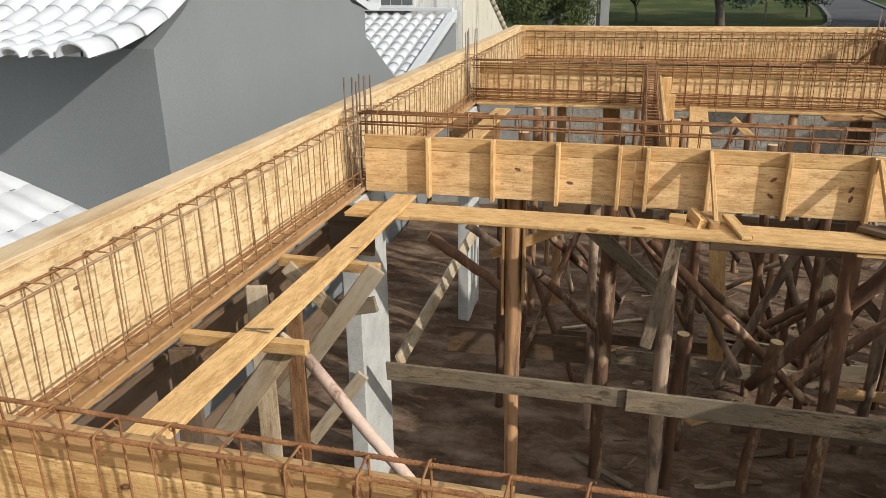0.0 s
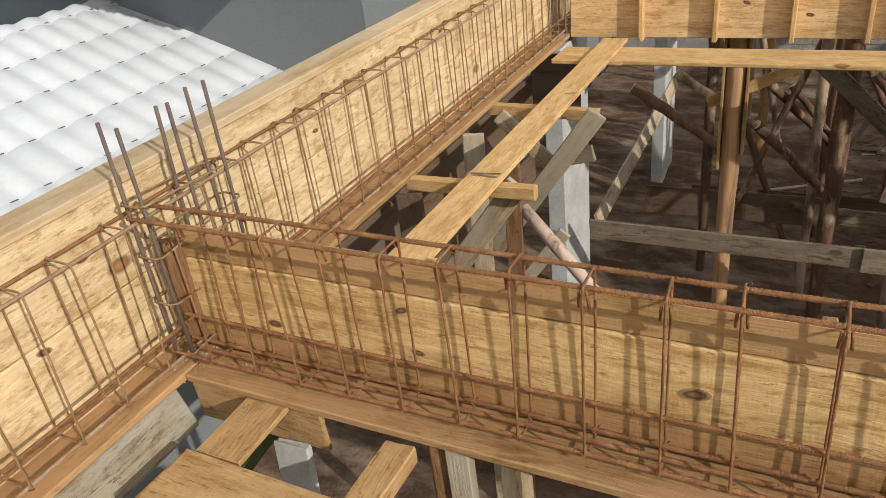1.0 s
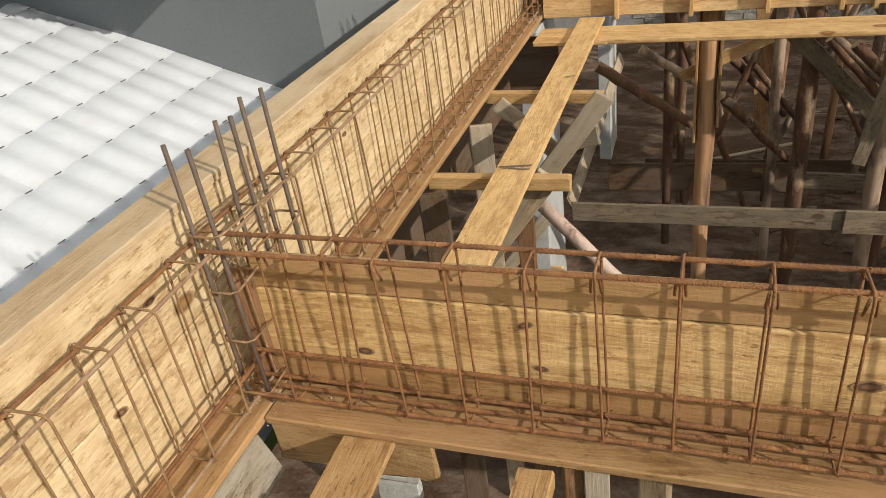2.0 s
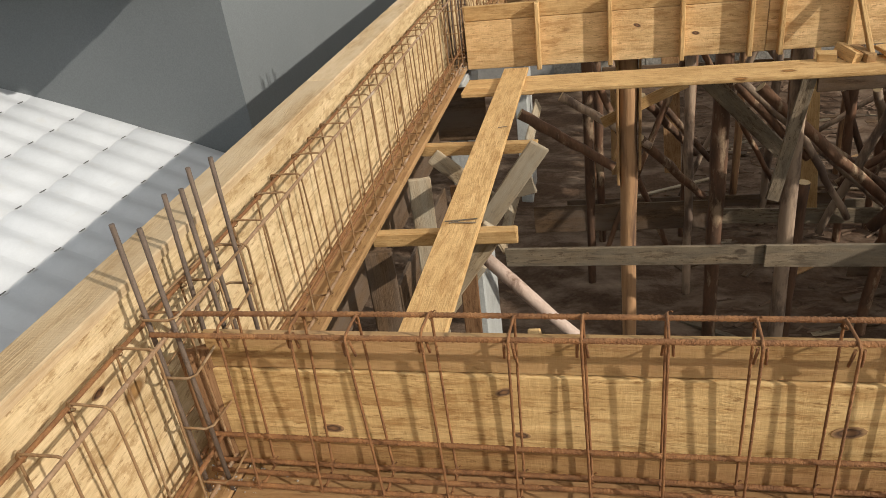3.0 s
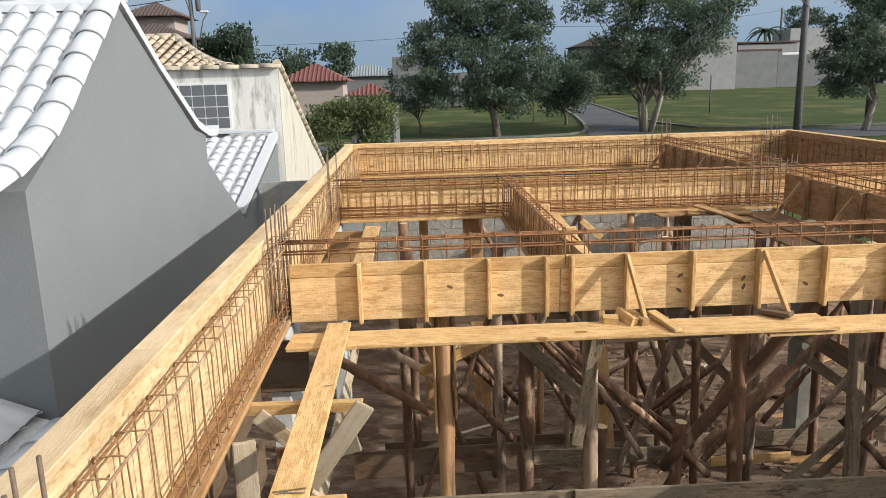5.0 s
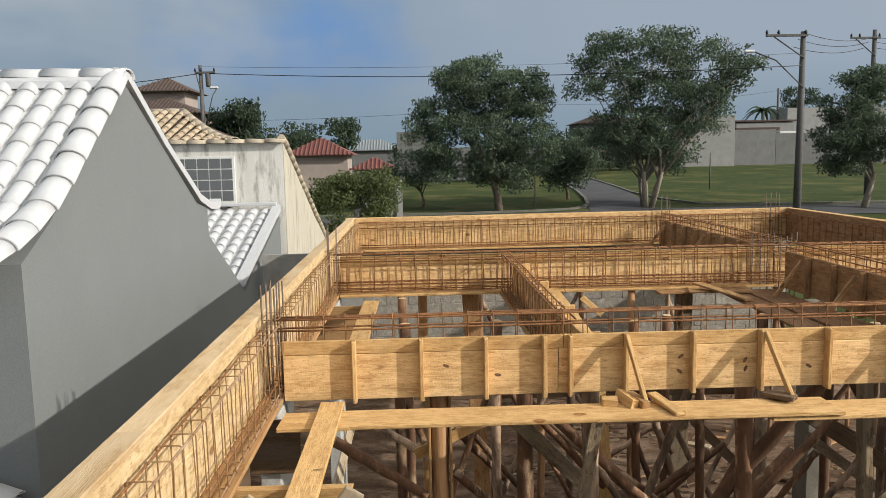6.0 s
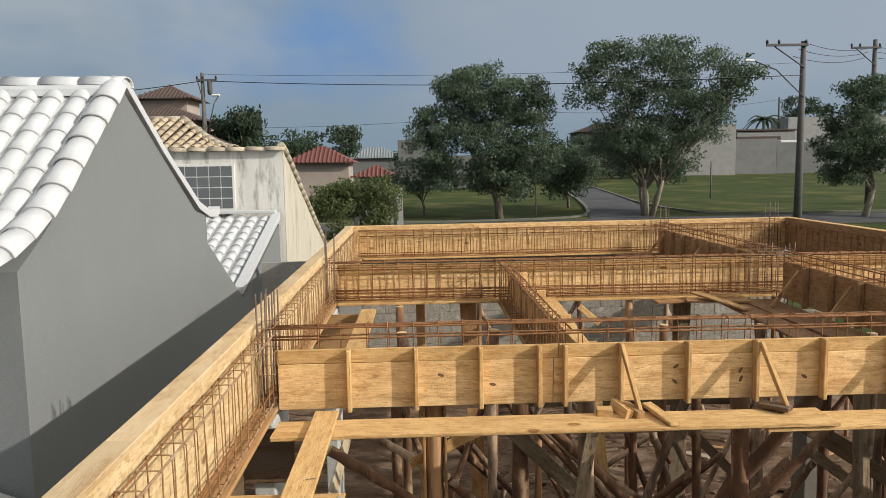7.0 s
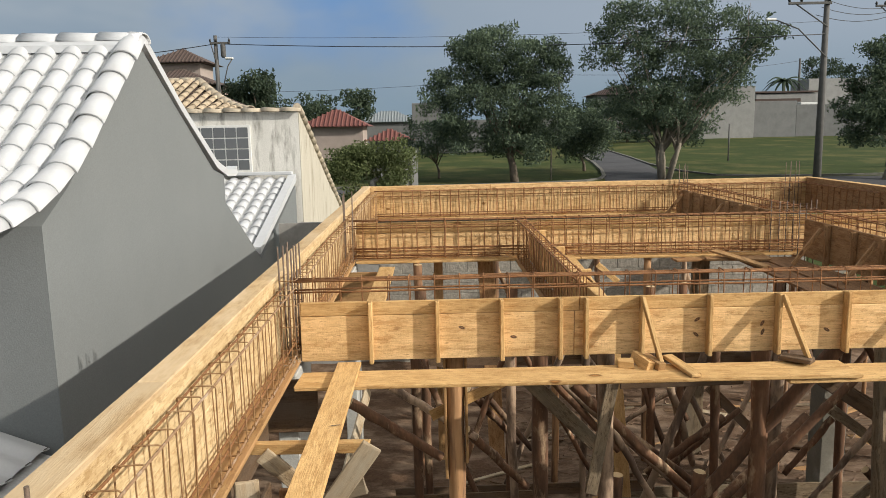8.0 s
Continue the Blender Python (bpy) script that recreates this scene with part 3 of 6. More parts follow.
# second cross beam, its near side closed
second = formwork((2.5, 3.7, LOW), "bright pine formwork side with upright battens, planks at its foot")
run("side_board", second, (0.13, 3.704, 2.64), (7.9, 3.704, 2.64), 0.32, 0.025, FRESH, (0, -1, 0), (0.245, 0.62))
run("side_board", second, (0.13, 3.704, 2.85), (7.9, 3.704, 2.85), 0.096, 0.025, PINE, (0, -1, 0), (0.25, 0.6))
for bx in (0.62, 1.08, 1.525, 1.93, 2.11, 2.5, 2.97, 3.45, 3.93, 4.42, 4.9, 5.4, 5.9, 6.4, 6.9, 7.4):
    board("batten", second, (bx, 3.655, 2.47), (bx, 3.655, 2.902), 0.028, 0.07, PINE, (0, -1, 0))
for bx in (2.515, 3.49, 4.55, 5.6):
    board("brace", second, (bx - 0.02, 3.63, 2.89), (bx + 0.025, 3.33, 2.52), 0.045, 0.025, PINE, (1, 0, 0))
run("soffit_board", second, (0.13, 3.79, LOW - 0.014), (7.9, 3.79, LOW - 0.014), 0.14, 0.027, SOFFIT, (0, 0, 1), (0.4, 0.7))
cage((2.5, 3.8, LOW), (0.16, 3.8, 2.55), (7.9, 3.8, 2.55), 0.11, 0.505, 0.17, "rusty steel cage standing proud of the second cross beam",
     [(-0.05, 0.49), (0.05, 0.49), (0.0, 0.49), (-0.05, 0.41), (0.05, 0.41), (-0.05, 0.012), (0.05, 0.012)], r_bar=0.0068, r_link=0.004)
for kx, kz, turn in ((2.896, 2.72, -35), (2.89, 2.612, 40), (3.355, 2.682, -60), (3.36, 2.62, -70), (1.61, 2.625, 10), (3.813, 2.625, 30), (4.6, 2.66, -30), (1.25, 2.7, 20)):
    knot(second, (kx, 3.6915, kz), turn, 0.9, False)

# third cross beam, its far side closed
third = formwork((2.8, 7.7, LOW), "sunlit pine formwork side behind a steel cage")
run("side_board", third, (0.13, 7.76, 2.66), (7.95, 7.76, 2.66), 0.32, 0.025, FRESH, (0, -1, 0), (0.28, 0.69))
run("side_board", third, (0.13, 7.762, 2.885), (7.95, 7.762, 2.885), 0.125, 0.025, PINE, (0, -1, 0), (0.42, 0.7))
run("soffit_board", third, (0.13, 7.66, LOW - 0.014), (7.95, 7.66, LOW - 0.014), 0.17, 0.027, PINE, (0, 0, 1), (0.35, 0.7))
cage((2.8, 7.66, LOW), (0.16, 7.66, 2.53), (7.9, 7.66, 2.53), 0.12, 0.47, 0.165, "dense rusty steel cage of the third cross beam",
     [(-0.05, 0.46), (0.05, 0.46), (0.0, 0.46), (0.05, 0.36), (-0.05, 0.4), (-0.05, 0.13), (-0.05, 0.09), (0.05, 0.1), (-0.05, 0.05), (-0.05, 0.012), (0.05, 0.012)], r_bar=0.0068, r_link=0.0046)

# far beam at the back of the plot
back = formwork((4.0, 12.2, LOW), "tall pine formwork side at the back with cap board")
run("side_board", back, (-0.05, 12.14, 2.62), (8.06, 12.42, 2.62), 0.298, 0.028, FRESH, (0, -1, 0), (0.33, 0.7))
run("side_board", back, (-0.05, 12.14, 2.92), (8.06, 12.42, 2.92), 0.298, 0.028, FRESH, (0, -1, 0), (0.27, 0.6))
run("cap_board", back, (-0.2, 12.225, 3.053), (8.16, 12.51, 3.053), 0.14, 0.03, PINE, (0, 0, 1), (0.35, 0.68))
run("soffit_board", back, (0.13, 12.04, LOW - 0.014), (7.95, 12.32, LOW - 0.014), 0.16, 0.027, PINE, (0, 0, 1), (0.5,))
cage((4.0, 12.1, LOW), (0.15, 12.05, 2.53), (7.95, 12.32, 2.53), 0.11, 0.47, 0.17, "rusty steel cage of the back beam",
     [(-0.045, 0.46), (0.045, 0.46), (0.045, 0.36), (-0.045, 0.06), (-0.045, 0.012), (0.045, 0.012)], r_bar=0.0075, r_link=0.0055)

# beam lengthways between second and third
inner = formwork((2.2, 5.7, LOW), "short lengthways pine formwork with a loose plank beside it")
run("side_board", inner, (2.24, 3.9, 2.68), (2.24, 7.6, 2.68), 0.36, 0.025, PINE, (-1, 0, 0), (0.55,))
run("soffit_board", inner, (2.14, 3.9, LOW - 0.014), (2.14, 7.6, LOW - 0.014), 0.15, 0.027, SOFFIT, (0, 0, 1), ())
cage((2.13, 5.7, LOW), (2.13, 3.9, 2.53), (2.13, 7.6, 2.53), 0.11, 0.46, 0.14, "rusty steel cage running lengthways between two cross beams",
     [(-0.045, 0.45), (0.045, 0.45), (-0.045, 0.012), (0.045, 0.012)], r_bar=0.0068, r_link=0.0042)
for k in range(3):
    board("batten", inner, (2.3, 4.6 + 1.2 * k, 2.47), (2.3, 4.6 + 1.2 * k, 2.92), 0.028, 0.09, PINE, (1, 0, 0))

# lengthways beams on the far side, battens towards the camera
for x0, y0, y1, tag in ((5.52, 7.9, 12.1, "distant"), (5.5, 3.95, 7.4, "shaded")):
    f = formwork((x0, (y0 + y1) / 2, LOW), tag + " lengthways formwork with battens and slanting braces")
    # SHADEBOARD darkens these averted faces by colour as well
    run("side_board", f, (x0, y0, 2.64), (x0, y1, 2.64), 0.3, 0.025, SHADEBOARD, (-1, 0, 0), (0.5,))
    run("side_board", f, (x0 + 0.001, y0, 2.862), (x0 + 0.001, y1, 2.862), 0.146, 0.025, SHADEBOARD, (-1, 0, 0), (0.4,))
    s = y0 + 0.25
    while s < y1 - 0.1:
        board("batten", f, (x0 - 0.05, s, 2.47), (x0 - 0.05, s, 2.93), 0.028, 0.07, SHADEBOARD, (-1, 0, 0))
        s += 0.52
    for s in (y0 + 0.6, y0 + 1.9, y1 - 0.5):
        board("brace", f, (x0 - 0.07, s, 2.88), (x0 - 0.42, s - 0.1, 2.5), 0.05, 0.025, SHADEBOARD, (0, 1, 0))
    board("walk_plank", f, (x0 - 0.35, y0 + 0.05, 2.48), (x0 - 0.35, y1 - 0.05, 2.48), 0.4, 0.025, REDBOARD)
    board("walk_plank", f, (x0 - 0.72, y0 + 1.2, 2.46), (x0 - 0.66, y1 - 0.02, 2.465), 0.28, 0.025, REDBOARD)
    cage((x0 + 0.1, (y0 + y1) / 2, LOW), (x0 + 0.1, y0, 2.57), (x0 + 0.1, y1, 2.57), 0.11, 0.48, 0.17, "rusty steel cage of a lengthways beam, " + tag,
         [(-0.045, 0.47), (0.045, 0.47), (0.045, 0.4), (-0.045, 0.012), (0.045, 0.012)], r_bar=0.0072, r_link=0.0048)

right = formwork((8.02, 8.0, LOW), "tall shaded pine formwork side along the far boundary")
# averted from the sun, its shade also mixed into the board colour
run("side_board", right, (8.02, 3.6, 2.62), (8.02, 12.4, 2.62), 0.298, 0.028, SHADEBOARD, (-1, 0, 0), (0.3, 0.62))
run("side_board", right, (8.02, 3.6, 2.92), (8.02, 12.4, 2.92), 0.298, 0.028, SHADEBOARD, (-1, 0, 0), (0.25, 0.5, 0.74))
run("cap_board", right, (8.1, 3.6, 3.053), (8.1, 12.4, 3.053), 0.14, 0.03, PINE, (0, 0, 1), (0.4, 0.7))
cage((7.92, 8.0, LOW), (7.92, 3.7, 2.53), (7.92, 12.2, 2.53), 0.11, 0.46, 0.19, "rusty steel cage of the far boundary beam",
     [(-0.045, 0.45), (0.045, 0.45), (-0.045, 0.012), (0.045, 0.012)], r_bar=0.0072, r_link=0.005)

starters((0.05, -0.06, LOW), [(0.01, -0.04), (0.065, -0.03), (0.0, 0.15), (0.07, 0.15), (0.0, 0.3), (0.055, 0.315)], 2.45, 3.26, "rusty column starter bars rising from the corner of two beams")
starters((0.05, 3.82, LOW), [(-0.045, -0.14), (0.0, -0.14), (0.05, -0.13), (-0.045, 0.0), (0.05, 0.0), (-0.045, 0.13), (0.0, 0.14), (0.05, 0.13)], 2.3, 3.28, "cluster of rusty column starter bars beside a beam end")
starters((0.05, 7.66, LOW), [(-0.04, -0.1), (0.05, -0.1), (-0.04, 0.0), (-0.04, 0.1), (0.05, 0.1)], 2.3, 3.33, "cluster of rusty column starter bars by the third beam")
starters((5.65, 12.2, LOW), [(-0.08, 0.0), (0.0, 0.0), (0.08, 0.0), (-0.05, 0.08), (0.06, 0.08)], 2.3, 3.35, "rusty column starter bars above the back beam")
starters((5.6, 7.62, LOW), [(-0.1, -0.06), (0.0, -0.06), (0.1, -0.06), (-0.1, 0.06), (0.1, 0.06), (-0.3, 0.0), (-0.2, 0.05), (-0.4, 0.03)], 2.3, 3.12, "rusty starter bars at a beam crossing")
starters((7.7, 12.3, LOW), [(-0.14, 0.0), (-0.05, 0.02), (0.05, 0.0), (0.14, 0.04), (0.0, 0.08)], 2.3, 3.36, "rusty column starter bars at the far corner")

# ---- loose planks and ledges at beam level ----
def plank(label, a, b, w, t, material, up=(0, 0, 1), name="plank", group="loose planks"):
    m, length = frame_of(a, b, up)
    key = ("loose", round(length, 2), w, t, material.name)
    if key not in BOXES:
        bm = box(length, w, t, 0.004)
        rnd = random.Random(len(BOXES))
        for v in bm.verts:
            v.co += Vector((rnd.uniform(-1, 1) * 1.5, rnd.uniform(-1, 1) * 0.4, rnd.uniform(-1, 1) * 0.3)) * 0.004
        BOXES[key] = mesh_of(name, bm)
    return tagged(put(name, BOXES[key], material, None, m), label, "plank", group)


walk_plank = plank("long pale pine plank laid along the boundary beam on two ledgers", (0.475, 0.2, 2.51), (0.475, 3.56, 2.50), 0.16, 0.025, PINE)
for sx, sy, turn, ln in ((0.475, 1.352, 9, 0.135), (0.49, 1.33, -4, 0.1), (0.45, 1.337, 30, 0.05), (0.52, 2.42, 12, 0.05)):
    part("scar", box(ln, 0.009, 0.0016, 0), GREY, walk_plank, "dark grey gouge in the plank", Matrix.Translation((sx, sy, 2.5235)) @ Matrix.Rotation(radians(turn), 4, "Z") @ Matrix.Rotation(-0.003, 4, "X"))
plank("long pale pine plank at the foot of the battened formwork", (0.5, 3.3, 2.472), (3.75, 3.26, 2.48), 0.3, 0.025, PINE)
plank("pale pine plank lapped over the end of another", (3.3, 3.28, 2.446), (7.4, 3.24, 2.47), 0.3, 0.025, PINE)
plank("short pine plank end beside the boundary beam", (0.17, 3.3, 2.468), (0.62, 3.29, 2.47), 0.3, 0.025, PINE)
plank("short pine ledger carrying a walking plank", (0.1, 2.31, 2.455), (0.71, 2.3, 2.455), 0.05, 0.06, PINE, name="ledger", group="ledgers")
plank("short rough ledger carrying a walking plank", (0.1, 1.33, 2.455), (0.70, 1.35, 2.455), 0.05, 0.06, PINE, name="ledger", group="ledgers")
plank("offcut block of pine lying on the plank", (2.27, 3.4, 2.51), (2.37, 3.38, 2.512), 0.09, 0.05, PINE, name="offcut", group="offcuts")
plank("thick pine offcut tilted against another", (2.4, 3.49, 2.53), (2.46, 3.3, 2.51), 0.05, 0.07, PINE, (0.3, 0, 1), name="offcut", group="offcuts")
plank("thick pine offcut with rough sawn end", (2.47, 3.47, 2.525), (2.53, 3.29, 2.51), 0.06, 0.055, SOFFIT, name="offcut", group="offcuts")
plank("thin pine stick lying across the plank", (2.62, 3.47, 2.53), (2.7, 3.13, 2.505), 0.07, 0.025, PINE, name="offcut", group="offcuts")
plank("dark wooden offcut lying on the plank", (3.38, 3.44, 2.52), (3.52, 3.3, 2.525), 0.1, 0.03, DARK, name="offcut", group="offcuts")
plank("pale plank laid lengthways beyond the second beam", (0.52, 4.3, 2.5), (0.535, 7.15, 2.5), 0.175, 0.025, PINE)
plank("pale plank beside the inner lengthways beam", (2.5, 4.2, 2.51), (2.69, 7.72, 2.51), 0.19, 0.025, PINE)
plank("grey weathered board nailed level across the props", (0.31, 3.47, 1.12), (2.13, 3.47, 1.13), 0.15, 0.025, GREY, (0, -1, 0), name="rail_board", group="bracing boards")
plank("grey weathered board lapped on to another across the props", (2.1, 3.44, 1.135), (6.2, 3.42, 1.14), 0.17, 0.025, GREY, (0, -1, 0), name="rail_board", group="bracing boards")
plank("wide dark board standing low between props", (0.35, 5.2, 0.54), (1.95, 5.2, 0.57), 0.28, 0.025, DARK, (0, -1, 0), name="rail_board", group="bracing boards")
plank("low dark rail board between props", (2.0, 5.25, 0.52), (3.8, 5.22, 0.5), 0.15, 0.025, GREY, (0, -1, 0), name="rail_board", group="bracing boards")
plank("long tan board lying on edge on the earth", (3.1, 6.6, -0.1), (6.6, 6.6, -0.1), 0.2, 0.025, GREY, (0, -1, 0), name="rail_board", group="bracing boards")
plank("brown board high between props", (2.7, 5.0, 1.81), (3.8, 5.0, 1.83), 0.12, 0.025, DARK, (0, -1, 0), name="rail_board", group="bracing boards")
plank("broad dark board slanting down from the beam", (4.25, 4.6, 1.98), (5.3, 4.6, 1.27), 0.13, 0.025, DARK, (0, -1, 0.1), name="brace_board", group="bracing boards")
plank("pale edged board slanting between props", (4.75, 5.4, 1.42), (5.5, 5.4, 0.85), 0.1, 0.025, GREY, (0, -1, 0.1), name="brace_board", group="bracing boards")
plank("split plank post standing on the earth", (4.6, 4.3, 2.46), (4.72, 4.3, -0.28), 0.13, 0.06, GREY, (0.4, -1, 0), name="plank_post", group="bracing boards")
plank("brown plank post under the far beam", (1.72, 7.85, 2.46), (1.86, 7.85, -0.28), 0.2, 0.03, SHADEBOARD, (0, -1, 0), name="plank_post", group="bracing boards")
plank("pale plank post under the far beam", (1.13, 7.9, 2.46), (1.15, 7.9, -0.28), 0.11, 0.03, SOFFIT, (0, -1, 0), name="plank_post", group="bracing boards")
plank("grey plank post under the far beam", (4.45, 7.9, 2.46), (4.42, 7.9, -0.28), 0.22, 0.04, GREY, (0, -1, 0), name="plank_post", group="bracing boards")
plank("pale board low between props", (3.82, 5.18, 0.42), (4.62, 5.18, 0.44), 0.1, 0.025, PINE, (0, -1, 0), name="rail_board", group="bracing boards")

plank("short dark plank lying across the walk planks", (4.3, 7.35, 2.49), (5.0, 7.2, 2.5), 0.16, 0.025, SHADEBOARD)
plank("loose pine plank leaning from the walk planks on the beam", (4.75, 6.7, 2.5), (4.45, 7.5, 2.56), 0.12, 0.025, SOFFIT)
plank("reddish plank lying beside the third beam", (3.95, 7.42, 2.47), (5.1, 7.5, 2.47), 0.18, 0.025, SHADEBOARD)
plank("pine strut slanting under the third beam", (3.05, 7.5, 2.42), (3.3, 7.5, 2.2), 0.07, 0.025, PINE, (0, -1, 0), name="strut", group="bracing boards")
# out-of-view plank deck added over the side bay to shade the earth of the middle ones
deck = thing("boarded_deck", (6.5, -0.5, 2.48), "unseen shading deck of pine planks beside the beams", "deck")
for k in range(22):
    board("deck_plank", deck, (5.25 + 0.232 * k, -4.0, 2.47), (5.25 + 0.232 * k, 3.5, 2.47), 0.23, 0.025, PINE)
# working deck under the camera
stand = thing("boarded_deck", (2.7, -2.4, 2.49), "boarded working deck of pine planks before the cross beam", "deck")
for k in range(14):
    board("deck_plank", stand, (0.3, -0.92 - 0.232 * k, 2.49), (5.1, -0.92 - 0.232 * k, 2.49), 0.23, 0.025, PINE)
# second unseen deck, added to keep sun off the earth further in
bay_shade_deck = thing("boarded_deck", (6.3, 5.6, 2.48), "unseen shading deck of pine planks in the side bay", "deck")
for k in range(5):
    board("deck_plank", bay_shade_deck, (5.82 + 0.232 * k, 3.95, 2.47), (5.82 + 0.232 * k, 7.4, 2.47), 0.23, 0.025, PINE)

# ---- props ----
def prop(label, a, b, r, material):
    ob = thing("prop", a if a[2] < b[2] else b, label, "timber prop", "formwork props")
    pole("shaft", ob, a, b, r, material)
    return ob


for label, a, b, r, mt in (
    ("reddish debarked prop under the battened beam", (1.2, 3.92, 2.46), (1.22, 3.92, -0.35), 0.064, REDPOLE),
    ("thick dark round prop standing behind", (1.89, 4.35, 2.46), (1.9, 4.35, -0.35), 0.065, BARK),
    ("mottled pale round prop under the beam", (2.33, 4.0, 2.46), (2.37, 4.0, -0.35), 0.058, PALEPOLE),
    ("thin dark prop further in", (3.25, 6.0, 2.46), (3.32, 6.0, -0.35), 0.045, BARK),
    ("thick dark round prop under the planks", (3.54, 4.1, 2.46), (3.58, 4.1, -0.35), 0.065, BARK),
    ("leaning dark round prop on the earth", (3.22, 4.4, 1.24), (3.1, 4.4, -0.35), 0.05, BARK),
    ("light brown round prop further in", (5.49, 5.6, 2.46), (5.56, 5.6, -0.35), 0.05, PALEPOLE),
    ("dark prop below the plank", (4.85, 4.1, 2.46), (4.98, 4.1, -0.35), 0.055, BARK),
):
    prop(label, a, b, r, mt)
plank("reddish plank nailed to the side of a prop", (1.125, 3.9, 2.46), (1.13, 3.9, 1.5), 0.09, 0.02, SOFFIT, (1, 0, 0), name="side_plank", group="bracing boards")
plank("reddish plank nailed to the other side of a prop", (1.278, 3.9, 2.46), (1.284, 3.9, 1.62), 0.08, 0.02, SOFFIT, (1, 0, 0), name="side_plank", group="bracing boards")
for label, a, b, r, mt in (
    ("slanting round brace with a sawn end", (0.69, 4.6, 1.96), (1.4, 4.6, 1.5), 0.035, PALEPOLE),
    ("slanting dark round brace", (0.35, 4.6, 1.83), (1.1, 4.65, 1.31), 0.045, BARK),
    ("slanting round brace with a pale sawn end", (1.31, 4.6, 1.57), (1.87, 5.0, 0.85), 0.04, BARK),
    ("thin slanting brace further in", (1.34, 5.0, 1.79), (1.91, 6.0, 0.84), 0.035, BARK),
    ("long slanting round brace", (2.2, 4.6, 1.95), (3.56, 4.6, 0.62), 0.042, BARK),
    ("crossed slanting round brace", (2.08, 5.0, 1.87), (2.7, 5.0, 1.17), 0.035, BARK),
    ("rising brace in the middle bay", (3.85, 5.5, 1.26), (3.1, 5.5, 0.7), 0.04, BARK),
    ("thick slanting dark brace", (4.02, 3.89, 2.44), (3.05, 4.35, 0.85), 0.055, BARK),
    ("second slanting dark brace", (4.4, 5.0, 1.45), (3.3, 4.6, 0.7), 0.045, BARK),
    ("long straight brace crossing in front of a column", (4.5, 4.35, 2.1), (3.4, 4.35, 0.9), 0.035, BARK),
    ("straight thin brace rising between props", (3.3, 5.6, 0.67), (4.05, 5.6, 1.3), 0.032, BARK),
    ("straight long slanting brace with peeled patches", (2.1, 5.0, 1.89), (3.45, 5.05, 0.63), 0.035, PALEPOLE),
    ("straight dark slanting brace deep in the bay", (2.6, 5.3, 1.42), (3.75, 5.3, 0.5), 0.038, BARK),
    ("thin dark brace slanting deep in the bay", (1.5, 5.6, 1.56), (2.0, 5.6, 0.93), 0.03, BARK),
    ("thin leaning pole deep in the bay", (3.2, 6.0, 1.42), (3.56, 6.0, 0.4), 0.032, BARK),
    ("thin pale pole leaning across a prop", (3.64, 6.3, 1.28), (3.05, 6.3, 0.88), 0.028, PALEPOLE),
    ("straight brace below the split post", (4.72, 4.6, 1.12), (5.5, 4.6, 0.3), 0.035, BARK),
    ("short brace beside the column", (4.86, 5.4, 1.26), (4.42, 5.4, 0.7), 0.032, BARK),
    ("thin slanting pale round brace", (3.48, 6.0, 1.41), (3.89, 6.4, 0.35), 0.04, PALEPOLE),
):
    prop(label, a, b, r, mt)
for label, a, b, w, mt in (
    ("brown slanting brace board under the beam", (1.71, 4.0, 2.25), (2.4, 4.6, 1.41), 0.12, GREY),
    ("loose upright board against a prop", (2.38, 3.9, 2.3), (2.21, 3.9, 1.33), 0.09, GREY),
    ("broad dark slanting brace board", (4.6, 5.2, 1.75), (5.7, 5.2, 1.1), 0.13, DARK),
    ("split grey slanting board between props", (5.3, 4.65, 1.38), (3.9, 4.2, 0.6), 0.08, GREY),
    ("dark split slanting board between props", (5.3, 4.68, 1.22), (4.21, 4.3, 0.55), 0.08, DARK),
    ("dark slanting board further behind", (3.88, 6.0, 1.39), (4.45, 6.0, 0.8), 0.1, DARK),
    ("new pine strut nailed to the red prop", (1.02, 3.97, 1.95), (1.59, 3.97, 2.22), 0.08, PINE),
):
    plank(label, a, b, w, 0.025, mt, (0, -1, 0.1), name="brace_board", group="bracing boards")

# ---- concrete columns ----
FARCONCRETE = surface("grey_column_concrete", (0.24, 0.225, 0.185), (0.16, 0.15, 0.12), 4, 60, 0.9, 0.5, stain=(0.3, 0.29, 0.26), stain_scale=3)


def column(x, y, label, material=CONCRETE, wide=0.14, deep=0.62):
    bm = box(wide, deep, 2.75, 0.008)
    return tagged(put("concrete_column", mesh_of("concrete_column", bm), material, None, Matrix.Translation((x, y, 1.07))), label, "column", "columns")


column(5.56, 6.75, "bare grey concrete column below the far beam crossing", FARCONCRETE, 0.28, 0.3)
column(0.05, 3.81, "pale bare concrete column below the boundary beam")
column(0.06, 7.5, "bare concrete column further along the boundary beam")

# ---- grey house next door ----
def prism(profile, x0, x1):
    """A solid from a y-z outline between two x planes."""
    bm = bmesh.new()
    a = [bm.verts.new((x0, y, z)) for y, z in profile]
    b = [bm.verts.new((x1, y, z)) for y, z in profile]
    bm.faces.new(a[::-1])
    bm.faces.new(b)
    k = len(profile)
    for i in range(k):
        bm.faces.new((a[i], a[(i + 1) % k], b[(i + 1) % k], b[i]))
    bmesh.ops.recalc_face_normals(bm, faces=bm.faces[:])
    return bm


